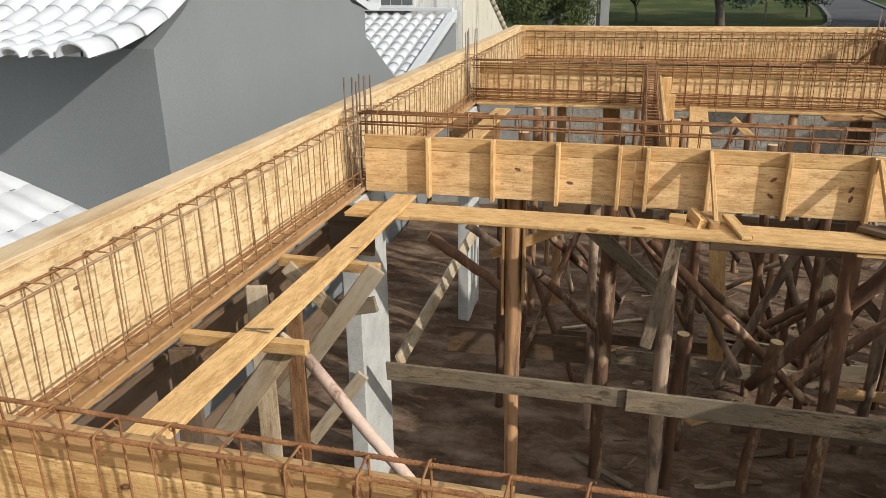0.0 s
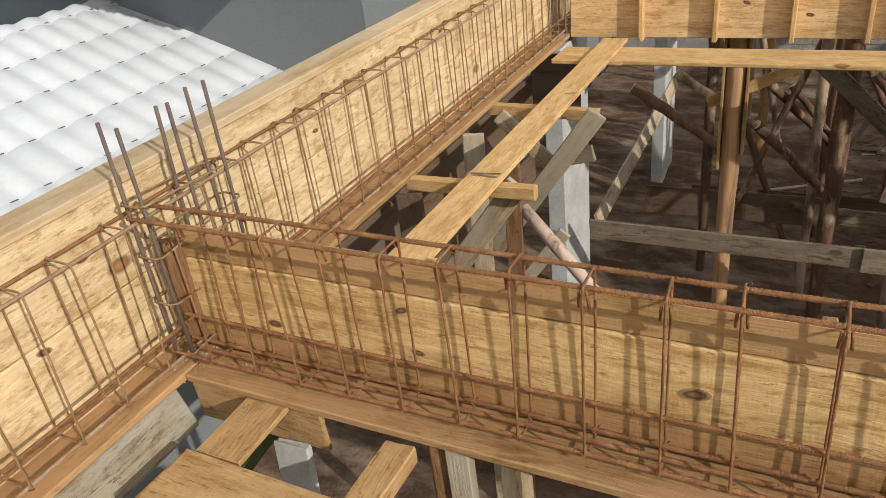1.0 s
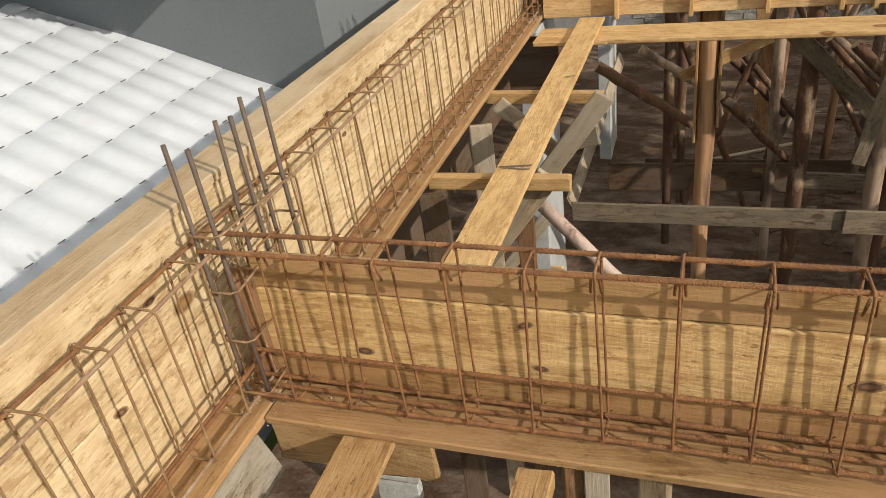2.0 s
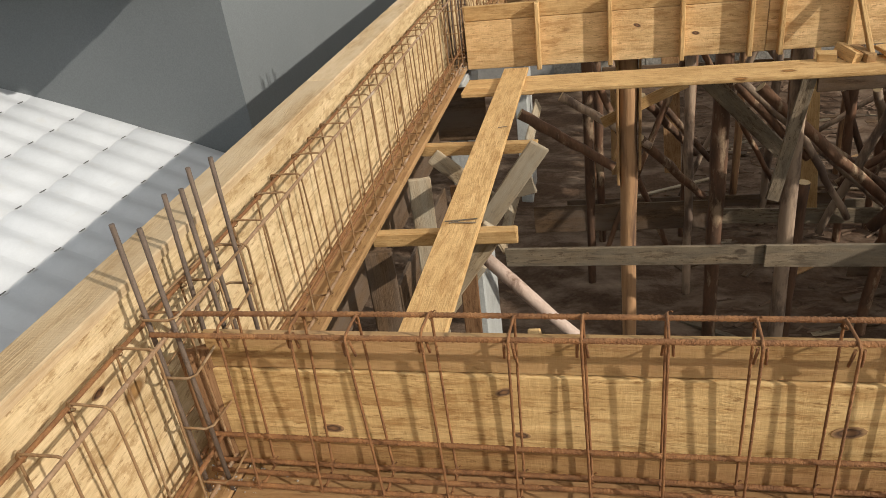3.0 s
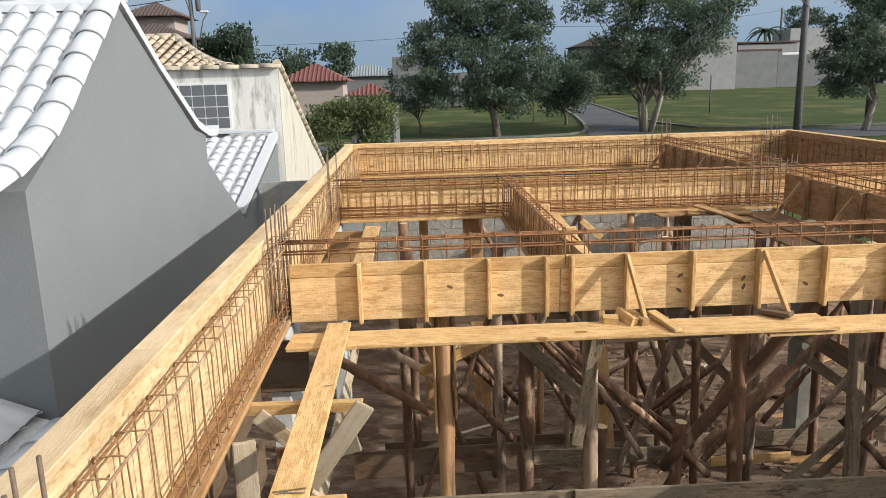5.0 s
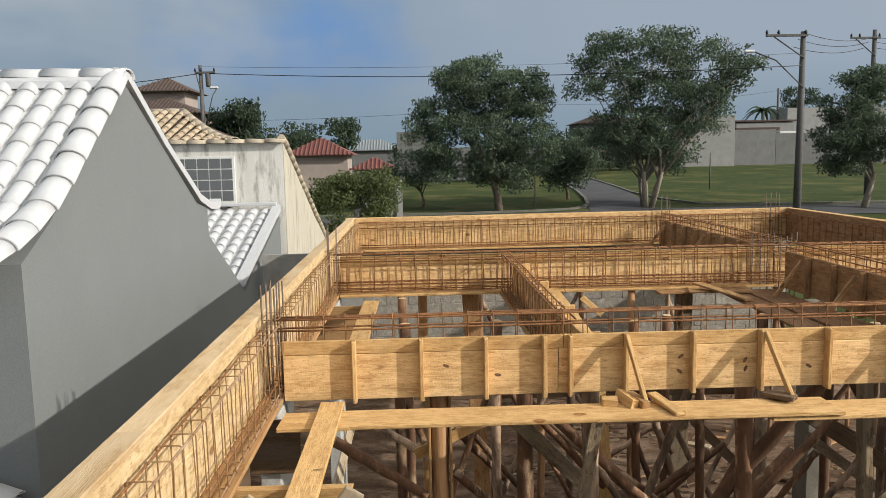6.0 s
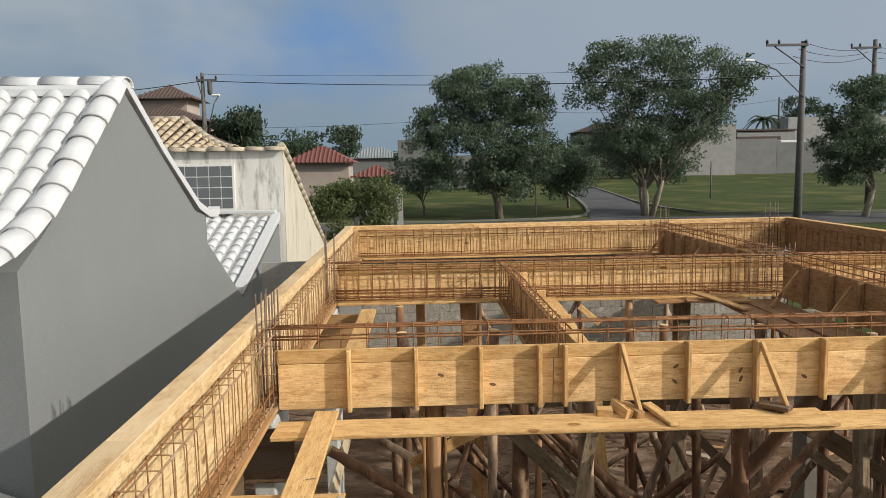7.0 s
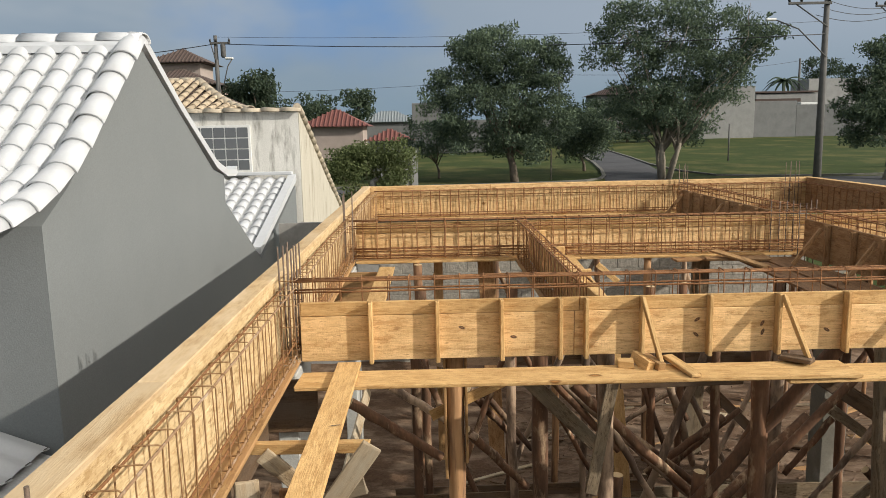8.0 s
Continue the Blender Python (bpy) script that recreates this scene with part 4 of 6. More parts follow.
grey_house = thing("grey_house", (-4.5, 7.0, -0.3), "grey painted gable house with white barrel-tile roofs", "house")
part("wall", prism([(4.13, -0.4), (4.13, 3.42), (4.6, 3.68), (6.35, 4.93), (8.6, 3.6), (9.1, 3.5), (9.1, 3.12), (11.1, 1.98), (14.6, 2.95), (14.6, -0.4)], -9.0, -1.8), GREYPAINT, grey_house)
part("wall", prism([(-6.0, -0.4), (-6.0, 1.55), (4.12, 1.55), (4.12, -0.4)], -9.0, -1.95), GREYPAINT, grey_house)


def tile_mesh(name, w0, w1, length, rise):
    """A barrel tile, local y down the slope, open arch with thickness."""
    bm = bmesh.new()
    n, th = 8, 0.014
    rows = []
    for yy, w in ((0.0, w0), (length * 0.5, (w0 + w1) / 2), (length, w1)):
        for k, dr in ((0, 0.0), (1, -th)):
            rows.append([bm.verts.new((math.cos(math.pi * (1 - i / n)) * (w / 2 + dr), yy, math.sin(math.pi * i / n) * (rise * w / w1 + dr))) for i in range(n + 1)])
    for j in (0, 2):
        for k in (0, 1):
            a, b = rows[j + k], rows[j + 2 + k]
            for i in range(n):
                f = (a[i], a[i + 1], b[i + 1], b[i])
                bm.faces.new(f if k else f[::-1]).smooth = True
    for j in (0, 4):
        for i in range(n):
            f = (rows[j][i], rows[j][i + 1], rows[j + 1][i + 1], rows[j + 1][i])
            bm.faces.new(f if j == 0 else f[::-1])
    bmesh.ops.recalc_face_normals(bm, faces=bm.faces[:])
    me = mesh_of(name, bm)
    return me


def tiled_slope(parent, name, profile, xs, material, step=0.3, cover=None):
    """Columns of barrel tiles over a y-z profile from ridge to eave."""
    length = [0.0]
    for (y0, z0), (y1, z1) in zip(profile, profile[1:]):
        length.append(length[-1] + math.hypot(y1 - y0, z1 - z0))

    def on(s):
        for i in range(len(profile) - 1):
            if s <= length[i + 1] or i == len(profile) - 2:
                f = (s - length[i]) / (length[i + 1] - length[i])
                (y0, z0), (y1, z1) = profile[i], profile[i + 1]
                return y0 + (y1 - y0) * f, z0 + (z1 - z0) * f, math.atan2(z1 - z0, y1 - y0)
    rnd = random.Random(int(profile[0][0] * 100))
    down = -1 if profile[-1][0] < profile[0][0] else 1
    rows = int(length[-1] / step + 0.5)
    real = length[-1] / rows
    for x in xs:
        for r in range(rows):
            s = r * real
            y, z, _ = on(s)
            y2, z2, _ = on(min(s + real, length[-1]))
            slope = math.atan2(z2 - z, abs(y2 - y))
            m = Matrix.Translation((x + rnd.uniform(-0.004, 0.004), y, z + 0.012)) @ Matrix.Rotation(0 if down > 0 else math.pi, 4, "Z") @ Matrix.Rotation(slope + 0.024, 4, "X") @ Matrix.Rotation(rnd.uniform(-0.01, 0.01), 4, "Z")
            put(name, cover, material, parent, m)
    bm = bmesh.new()
    x0, x1 = min(xs) - 0.14, min(max(xs) + 0.14, -1.84)
    for (ya, za), (yb, zb) in zip(profile, profile[1:]):
        if (yb, zb) == profile[-1] and len(profile) > 2:
            yb, zb = ya + (yb - ya) * 0.55, za + (zb - za) * 0.55
        v = [bm.verts.new(c) for c in ((x0, ya, za + 0.022), (x1, ya, za + 0.022), (x1, yb, zb + 0.022), (x0, yb, zb + 0.022))]
        w = [bm.verts.new((c.co.x, c.co.y, c.co.z - 0.05)) for c in v]
        bm.faces.new(v)
        bm.faces.new(w[::-1])
        for i in range(4):
            bm.faces.new((v[i], w[i], w[(i + 1) % 4], v[(i + 1) % 4]))
    bmesh.ops.recalc_face_normals(bm, faces=bm.faces[:])
    part("roof_bed", bm, TILEGAP, parent)


COVER = tile_mesh("tile", 0.17, 0.195, 0.36, 0.075)
VERGE = tile_mesh("verge_tile", 0.23, 0.27, 0.4, 0.11)
main_roof = put("roof", mesh_of("roof", box(0.02, 0.02, 0.02)), TILEGAP, grey_house, Matrix.Translation((-3, 6.3, 4.85)))
NEAR_SLOPE = [(6.32, 4.98), (4.7, 3.83), (4.2, 3.6), (3.75, 3.48), (3.3, 3.43)]
tiled_slope(main_roof, "tile", NEAR_SLOPE, [-2.1 - 0.252 * i for i in range(14)], WHITETILE, 0.3, COVER)
tiled_slope(main_roof, "verge_tile", NEAR_SLOPE, [-1.84], WHITETILE, 0.33, VERGE)
FAR_SLOPE = [(6.36, 4.98), (7.4, 4.33), (8.7, 3.62), (9.2, 3.48), (9.6, 3.46)]
tiled_slope(main_roof, "tile", FAR_SLOPE, [-2.08 - 0.252 * i for i in range(2)], WHITETILE, 0.32, COVER)
RIM_LINE = FAR_SLOPE + [(9.72, 3.5)]
part("verge_rim", prism([(y, z + 0.095) for y, z in RIM_LINE] + [(y, z - 0.005) for y, z in RIM_LINE[::-1]], -1.93, -1.765), WHITETILE, main_roof, "smooth white plastered verge")
small_roof = put("rear_roof", mesh_of("rear_roof", box(0.02, 0.02, 0.02)), TILEGAP, grey_house, Matrix.Translation((-3, 12, 2.2)))
tiled_slope(small_roof, "tile", [(14.6, 3.08), (11.0, 2.08)], [-2.08 - 0.25 * i for i in range(11)], WHITETILE, 0.33, COVER)
part("verge_rim", prism([(14.6, 3.2), (11.05, 2.21), (10.95, 2.2), (10.95, 2.08), (14.6, 3.06)], -1.93, -1.775), WHITETILE, small_roof, "smooth white plastered verge")
part("flashing", box(2.9, 0.1, 0.07, 0.01), WHITETILE, small_roof, "white mortar strip against the old wall", Matrix.Translation((-3.3, 14.58, 3.22)))

# ridge of the main roof
RIDGE = tile_mesh("ridge_tile", 0.23, 0.25, 0.42, 0.075)
WIDERIDGE = tile_mesh("ridge_tile", 0.33, 0.35, 0.41, 0.1)
for i in range(9):
    put("ridge_tile", WIDERIDGE, WHITETILE, main_roof, Matrix.Translation((-1.74 - 0.38 * i, 6.34, 4.97)) @ Matrix.Rotation(math.pi / 2, 4, "Z") @ Matrix.Rotation(0.03, 4, "X"))

part("ridge_bedding", prism([(6.08, 4.86), (6.1, 4.93), (6.2, 4.99), (6.48, 4.99), (6.58, 4.93), (6.6, 4.86)], -5.2, -1.82), WHITETILE, main_roof, "white mortar bedding under the ridge")

# low front roof, falling towards the plot
FALL = math.atan(0.335)
low_roof = put("low_roof", mesh_of("low_roof", box(3.1, 10.0, 0.04, 0)), TILEGAP, grey_house,
               Matrix.Translation((-3.32, -0.9, 2.11)) @ Matrix.Rotation(FALL, 4, "Y"))


def roll_tile_mesh(name, wide, deep):
    """A wavy tile: local x across with one round roll, local y down the slope, a thin lip at its lower end."""
    bm = bmesh.new()
    across = [k / 12 - 0.5 for k in range(13)]
    rows = [[bm.verts.new((wide * a, yy, lift + 0.0135 * (1 + math.cos(2 * math.pi * a)))) for a in across] for yy, lift in ((0.0, 0.0), (deep, 0.003), (deep - 0.001, -0.004))]
    for a, b in zip(rows, rows[1:]):
        for i in range(len(across) - 1):
            bm.faces.new((a[i], a[i + 1], b[i + 1], b[i])).smooth = True
    return mesh_of(name, bm)


ROLL, SHORTROLL = roll_tile_mesh("tile", 0.261, 0.49), roll_tile_mesh("tile", 0.261, 0.19)
# thin dark strips laid on the tiles as the shade in their laps
LAPSHADE = mesh_of("lap_gap", box(0.075, 0.008, 0.005, 0.001))
for i in range(7):
    lap = -4.68 + 0.464 * i
    for j in range(30):
        y, deep = 4.125 - j * 0.2585 - 0.108 * (lap + 3.28), 0.464 if i else 0.165
        for name, me, x, dy, dz in (("tile", ROLL if i else SHORTROLL, lap - deep, 0.0, 0.0), ("lap_gap", LAPSHADE, lap + 0.006, 0.045, 0.022)):
            put(name, me, WHITETILE if name == "tile" else POLEGREY, low_roof, Matrix.Translation((x, y + dy + (0.05 if name == "tile" else 0.0) * deep, 1.69 + dz + 0.335 * (-1.8 - x))) @ Matrix.Rotation(-math.pi / 2 - 0.108, 4, "Z") @ Matrix.Rotation(-FALL, 4, "X"))
part("back_slope", box(4.0, 10.0, 0.04, 0), TILEGAP, low_roof, "", Matrix.Translation((-6.72, -0.9, 1.98)) @ Matrix.Rotation(-FALL, 4, "Y"))
for j in range(16):
    put("eave_tile", RIDGE, WHITETILE, low_roof, Matrix.Translation((-1.72, 4.02 - j * 0.38, 1.63)) @ Matrix.Rotation(math.pi, 4, "Z") @ Matrix.Rotation(0.03, 4, "X"))

# ---- planks by the near corner ----
plank("grey board on edge under the boundary beam", (0.145, -2.6, 2.42), (0.145, -0.2, 2.42), 0.13, 0.025, EDGEGREY, (1, 0, 0.5), name="edge_board", group="bracing boards")
plank("short plywood deck piece beside the corner", (0.432, -0.37, 2.47), (0.432, -0.155, 2.474), 0.145, 0.018, DECK, name="deck_board", group="deck boards")
plank("rough plywood deck board beside the corner", (0.325, -0.48, 2.468), (1.5, -0.5, 2.468), 0.215, 0.018, DECK, name="deck_board", group="deck boards")
plank("narrow pine ledger under the cross beam", (0.87, -0.165, 2.45), (0.86, -1.3, 2.45), 0.09, 0.05, DECK, name="ledger", group="ledgers")
plank("pine ledger under the cross beam", (1.85, -0.165, 2.45), (1.84, -1.3, 2.45), 0.09, 0.05, DECK, name="ledger", group="ledgers")
plank("plywood offcut closing the beam corner", (0.13, -0.13, 2.4), (0.6, -0.13, 2.4), 0.14, 0.018, DECK, (0, -1, 0), name="offcut", group="offcuts")
plank("whitewashed board leaning below the deck", (0.5, -0.17, 2.36), (0.57, -0.3, 1.6), 0.12, 0.025, WHITEFORM, (0, -1, 0.3), name="brace_board", group="bracing boards")
plank("brown split timber post under the near beam", (0.94, -0.09, 2.46), (0.96, -0.05, -0.3), 0.05, 0.07, REDBOARD, (0.3, -1, 0), name="split_post", group="split posts")
plank("pale split timber post under the near beam", (1.0, -0.1, 2.46), (1.01, -0.05, -0.3), 0.06, 0.06, PALEGREY, (0.25, -1, 0), name="split_post", group="split posts")
plank("weathered split timber post beside another", (1.14, -0.06, 2.46), (1.12, 0.02, -0.3), 0.07, 0.05, PALEGREY, (-0.2, -1, 0), name="split_post", group="split posts")

# boards below the walking plank
for label, a, b, w, mt in (
    ("long weathered board slanting down from a ledger end", (0.73, 2.2, 2.5), (0.1, 2.2, 1.62), 0.105, PALEGREY),
    ("weathered board slanting down from the second ledger", (0.6, 1.4, 2.46), (0.18, 1.4, 1.88), 0.105, PALEGREY),
    ("pale slanting board below the pole brace", (0.12, 3.46, 1.06), (-0.36, 3.46, 0.38), 0.1, PALEGREY),
    ("stub of weathered board behind the slanting one", (0.53, 2.3, 2.2), (0.68, 2.3, 2.24), 0.09, GREY),
    ("short weathered board nailed under the ledger", (0.16, 2.28, 2.43), (0.5, 2.27, 2.12), 0.09, PALEGREY),
    ("dark brown upright split board under the planks", (0.36, 1.92, 2.42), (0.33, 1.9, -0.28), 0.09, REDBOARD),
    ("wide brown board in front of the rear column", (-0.1, 7.16, 2.2), (0.5, 7.16, 2.2), 0.5, SOFFIT),
    ("brown board nailed level behind the column", (-0.1, 3.482, 2.24), (0.26, 3.482, 2.24), 0.36, DARK),
):
    plank(label, a, b, w, 0.025, mt, (0.1, -1, 0.1), name="brace_board", group="bracing boards")
plank("long pale board slanting back along the boundary columns", (0.165, 4.2, 0.78), (0.29, 6.9, 1.14), 0.13, 0.025, PALEGREY, (1, 0, 0.4), name="brace_board", group="bracing boards")
plank("fresh pine board nailed upright to the props", (2.78, 5.8, 2.4), (2.98, 5.8, 0.15), 0.15, 0.022, PINE, (0, -1, 0), name="upright_board", group="bracing boards")
prop("short dark post stub on the earth", (2.51, 4.3, 1.28), (2.49, 4.3, -0.3), 0.05, BARK)
plank("weathered upright board under the boundary beam", (0.17, 1.9, 2.47), (0.16, 1.9, -0.28), 0.11, 0.03, PALEGREY, (0.3, -1, 0), name="upright_board", group="bracing boards")
plank("dark upright board under the boundary beam", (0.12, 1.28, 2.42), (0.16, 1.2, -0.28), 0.12, 0.03, DARK, (0.2, -1, 0), name="upright_board", group="bracing boards")
# dark boards added to fill the shaded gap below the boundary beam
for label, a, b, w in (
    ("long dark filler board added under the boundary beam", (-0.08, 0.2, 2.16), (-0.08, 3.42, 2.14), 0.3),
    ("second dark filler board added low along the boundary posts", (-0.08, 0.5, 1.66), (-0.08, 3.4, 1.6), 0.26),
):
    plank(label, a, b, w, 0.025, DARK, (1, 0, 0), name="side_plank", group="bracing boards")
prop("pale peeled round brace slanting to the earth", (0.4, 1.95, 2.05), (2.2, 1.3, 0.6), 0.032, PEELED)

# ---- deeper props under the bays ----
rnd_prop = random.Random(11)
for y in (5.0, 6.3, 7.5, 9.6):
    x = 0.7 + rnd_prop.uniform(0, 0.4)
    while x < 8.0:
        lean = rnd_prop.uniform(-0.08, 0.08)
        yy = y + rnd_prop.uniform(-0.25, 0.25)
        prop("dark round prop standing deep in the bay", (x, yy, 2.46), (x + lean, yy + rnd_prop.uniform(-0.1, 0.1), -0.32), rnd_prop.uniform(0.035, 0.055), rnd_prop.choice((BARK, BARK, BARK, PALEPOLE) if y < 7 else (REDPOLE, REDBARK, PALEPOLE)))
        if rnd_prop.random() < 0.75:
            dx = rnd_prop.choice((-1, 1)) * rnd_prop.uniform(0.5, 0.9)
            prop("slanting round brace between dark props", (x, yy + 0.06, rnd_prop.uniform(1.4, 2.3)), (x + dx, yy + 0.1, rnd_prop.uniform(0.0, 0.9)), rnd_prop.uniform(0.028, 0.042), rnd_prop.choice((BARK, BARK, PALEPOLE)))
        x += rnd_prop.uniform(0.65, 1.0) if y < 7 else rnd_prop.uniform(1.0, 1.7)
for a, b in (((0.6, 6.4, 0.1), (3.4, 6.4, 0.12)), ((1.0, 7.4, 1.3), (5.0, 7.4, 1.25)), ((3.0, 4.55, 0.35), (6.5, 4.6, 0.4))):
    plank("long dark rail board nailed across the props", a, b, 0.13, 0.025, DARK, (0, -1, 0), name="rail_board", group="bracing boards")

# rubble and offcuts on the earth
rnd_deb = random.Random(21)
for k in range(130):
    x, y = rnd_deb.uniform(1.6, 7.8), 3.8 + 6.0 * rnd_deb.random() ** 0.7
    ang, ln = rnd_deb.gauss(0.0, 0.45), rnd_deb.uniform(0.2, 1.1)
    dx, dy = math.cos(ang) * ln / 2, math.sin(ang) * ln / 2
    z = -0.225 + rnd_deb.uniform(0, 0.03)
    plank("wooden offcut lying on the earth", (x - dx, y - dy, z), (x + dx, y + dy, z + rnd_deb.uniform(0, 0.04)), round(rnd_deb.uniform(0.04, 0.14), 2), 0.025, rnd_deb.choice((GREY, SOFFIT, PALEGREY, DARK, DARK)), name="offcut", group="offcuts on the earth")


def clods():
    """Broken earth and rubble, too many to count."""
    rnd = random.Random(5)
    verts, faces = [], []
    for k in range(5200):
        x, y = rnd.uniform(-0.9, 8.3), rnd.uniform(-1.5, 12.0)
        s = rnd.uniform(0.012, 0.05) * (1.6 if rnd.random() < 0.08 else 1)
        z = -0.25 + noise.noise(Vector((x * 0.9, y * 0.9, 0))) * 0.05
        o = len(verts)
        for vx, vy, vz in ((1, 0, 0), (0, 1, 0), (-1, 0, 0), (0, -1, 0), (0, 0, 0.8), (0, 0, -0.5)):
            verts.append((x + vx * s * rnd.uniform(0.6, 1.3), y + vy * s * rnd.uniform(0.6, 1.3), z + vz * s * rnd.uniform(0.6, 1.2)))
        for a, b in ((0, 1), (1, 2), (2, 3), (3, 0)):
            faces += [(o + a, o + b, o + 4), (o + b, o + a, o + 5)]
    me = bpy.data.meshes.new("rubble")
    me.from_pydata(verts, [], faces)
    return tagged(put("rubble", me, DIRT), "loose clods of brown earth and rubble", "rubble", kind="stuff")


clods()


def wood_chips():
    """Splinters and bark strips trodden into the earth."""
    rnd = random.Random(17)
    verts, faces = [], []
    for k in range(1300):
        x, y = rnd.uniform(2.0, 7.8), rnd.uniform(3.8, 11.5)
        a, ln, w = rnd.gauss(0, 0.5), rnd.uniform(0.05, 0.22), rnd.uniform(0.012, 0.04)
        z = -0.195 + noise.noise(Vector((x * 0.9, y * 0.9, 0))) * 0.05
        ux, uy = math.cos(a) * ln / 2, math.sin(a) * ln / 2
        vx, vy = -math.sin(a) * w / 2, math.cos(a) * w / 2
        tilt = rnd.uniform(-0.02, 0.03)
        o = len(verts)
        verts += [(x - ux - vx, y - uy - vy, z), (x - ux + vx, y - uy + vy, z), (x - ux, y - uy, z + 0.014), (x + ux - vx, y + uy - vy, z + tilt), (x + ux + vx, y + uy + vy, z + tilt), (x + ux, y + uy, z + 0.012 + tilt)]
        faces += [(o, o + 3, o + 5, o + 2), (o + 1, o + 2, o + 5, o + 4), (o, o + 2, o + 1), (o + 3, o + 4, o + 5)]
    me = bpy.data.meshes.new("wood_chips")
    me.from_pydata(verts, [], faces)
    return tagged(put("wood_chips", me, CHIP), "brown splinters and bark strips scattered on the earth", "wood chips", kind="stuff")


CHIP = surface("splintered_wood", (0.2, 0.125, 0.075), (0.1, 0.06, 0.036), 3, 40, 0.9, 0.4)
wood_chips()

MORTARCRUMB = surface("pale_mortar_crumbs", (0.6, 0.55, 0.48), (0.4, 0.34, 0.28), 20, 90, 0.95, 0.6)


def crumbs(at, spread, count, seed):
    """Spilt mortar and sawdust lumps in a beam corner."""
    rnd = random.Random(seed)
    verts, faces = [], []
    for k in range(count):
        x, y = rnd.gauss(0, spread[0]), rnd.gauss(0, spread[1])
        r = rnd.uniform(0.001, 0.0045)
        o = len(verts)
        for vx, vy, vz in ((1, 0, 0), (0, 1, 0), (-1, 0, 0), (0, -1, 0), (0, 0, 1), (0, 0, -0.4)):
            verts.append((x + vx * r * rnd.uniform(0.6, 1.4), y + vy * r * rnd.uniform(0.6, 1.4), vz * r * rnd.uniform(0.6, 1.3)))
        for a, b in ((0, 1), (1, 2), (2, 3), (3, 0)):
            faces += [(o + a, o + b, o + 4), (o + b, o + a, o + 5)]
    me = bpy.data.meshes.new("mortar_crumbs")
    me.from_pydata(verts, [], faces)
    return tagged(put("mortar_crumbs", me, MORTARCRUMB, None, Matrix.Translation(at)), "pale crumbs of spilt mortar on the bottom board", "mortar crumbs", kind="stuff")


crumbs((0.1, -0.05, LOW + 0.003), (0.05, 0.06), 120, 1)
crumbs((0.09, 3.62, LOW + 0.003), (0.03, 0.08), 110, 2)

# ---- weathered house behind the grey one ----
old_house = thing("old_house", (-4.5, 18.0, 0.0), "weathered white plaster house with cream barrel tiles", "house")
part("wall", prism([(14.75, -0.3), (14.75, 4.5), (16.5, 3.78), (19.5, 2.5), (21.8, 1.75), (21.8, -0.3)], -9.0, -1.7), PLASTER, old_house)
# side face in its own beige, with its lower light put into the colour
part("side_wall", prism([(14.752, -0.3), (14.752, 4.49), (16.5, 3.77), (19.5, 2.49), (21.8, 1.74), (21.8, -0.3)], -1.7, -1.685), SIDEPLASTER, old_house, "beige stained plaster side wall, dimmed in colour")


def house_window(parent, x0, x1, z0, z1, y, cols, rows):
    win = part("window", box(x1 - x0 + 0.08, 0.04, z1 - z0 + 0.08, 0.004), WHITEFRAME, parent, "white gridded steel window", Matrix.Translation(((x0 + x1) / 2, y, (z0 + z1) / 2)))
    w, h = (x1 - x0) / cols, (z1 - z0) / rows
    for i in range(cols):
        for j in range(rows):
            part("pane", box(w - 0.022, 0.012, h - 0.022, 0.002), GLASS, win, "", Matrix.Translation((x0 + w * (i + 0.5), y - 0.024, z0 + h * (j + 0.5))))
    return win


house_window(old_house, -4.25, -2.76, 3.29, 4.2, 14.74, 6, 4)
part("window_sill", box(1.8, 0.1, 0.05, 0.006), PLASTER, old_house, "", Matrix.Translation((-3.65, 14.72, 3.22)))
EAVE = tile_mesh("cap_tile", 0.2, 0.24, 0.42, 0.09)
for i in range(14):
    put("cap_tile", EAVE, CREAMTILE, old_house, Matrix.Translation((-1.62 - 0.4 * i, 14.72, 4.5)) @ Matrix.Rotation(math.pi / 2, 4, "Z") @ Matrix.Rotation(0.03, 4, "X"))
for i in range(19):
    y = 14.7 + 0.38 * i
    z = 4.55 - 0.405 * (y - 14.75) + (0.03 if y < 16.5 else 0.0)
    part("cap_tile", sweep([(-1.71, y, z), (-1.71, y + 0.2, z - 0.077), (-1.71, y + 0.4, z - 0.154)], [0.085, 0.094, 0.105], 10), CREAMTILE, old_house)
old_roof = part("roof", prism([(14.95, 4.35), (14.95, 4.5), (17.3, 5.3), (19.7, 4.5), (19.7, 4.35)], -9.0, -4.5), BROWNTILE, old_house)


def hip_edge(f):
    """The hip, sagging from the ridge end to the front corner."""
    return Vector((-4.5 + 1.75 * f, 17.3 - 2.35 * f, 5.3 - 0.8 * (1 - (1 - f) ** 1.55)))


hip = bmesh.new()
rows = [(hip_edge(k / 8), Vector((hip_edge(k / 8).x, 34.6 - hip_edge(k / 8).y, hip_edge(k / 8).z))) for k in range(9)]
top_row = [(hip.verts.new(a), hip.verts.new(b), hip.verts.new((-4.5, a.y, 5.3 - 0.34 * (17.3 - a.y)))) for a, b in rows]
for a, b in zip(top_row, top_row[1:]):
    hip.faces.new((a[0], b[0], b[1], a[1]))
    hip.faces.new((a[0], a[2], b[2], b[0]))
bmesh.ops.remove_doubles(hip, verts=hip.verts[:], dist=0.001)
bmesh.ops.recalc_face_normals(hip, faces=hip.faces[:])
part("roof_bed", hip, BROWNTILE, old_roof)
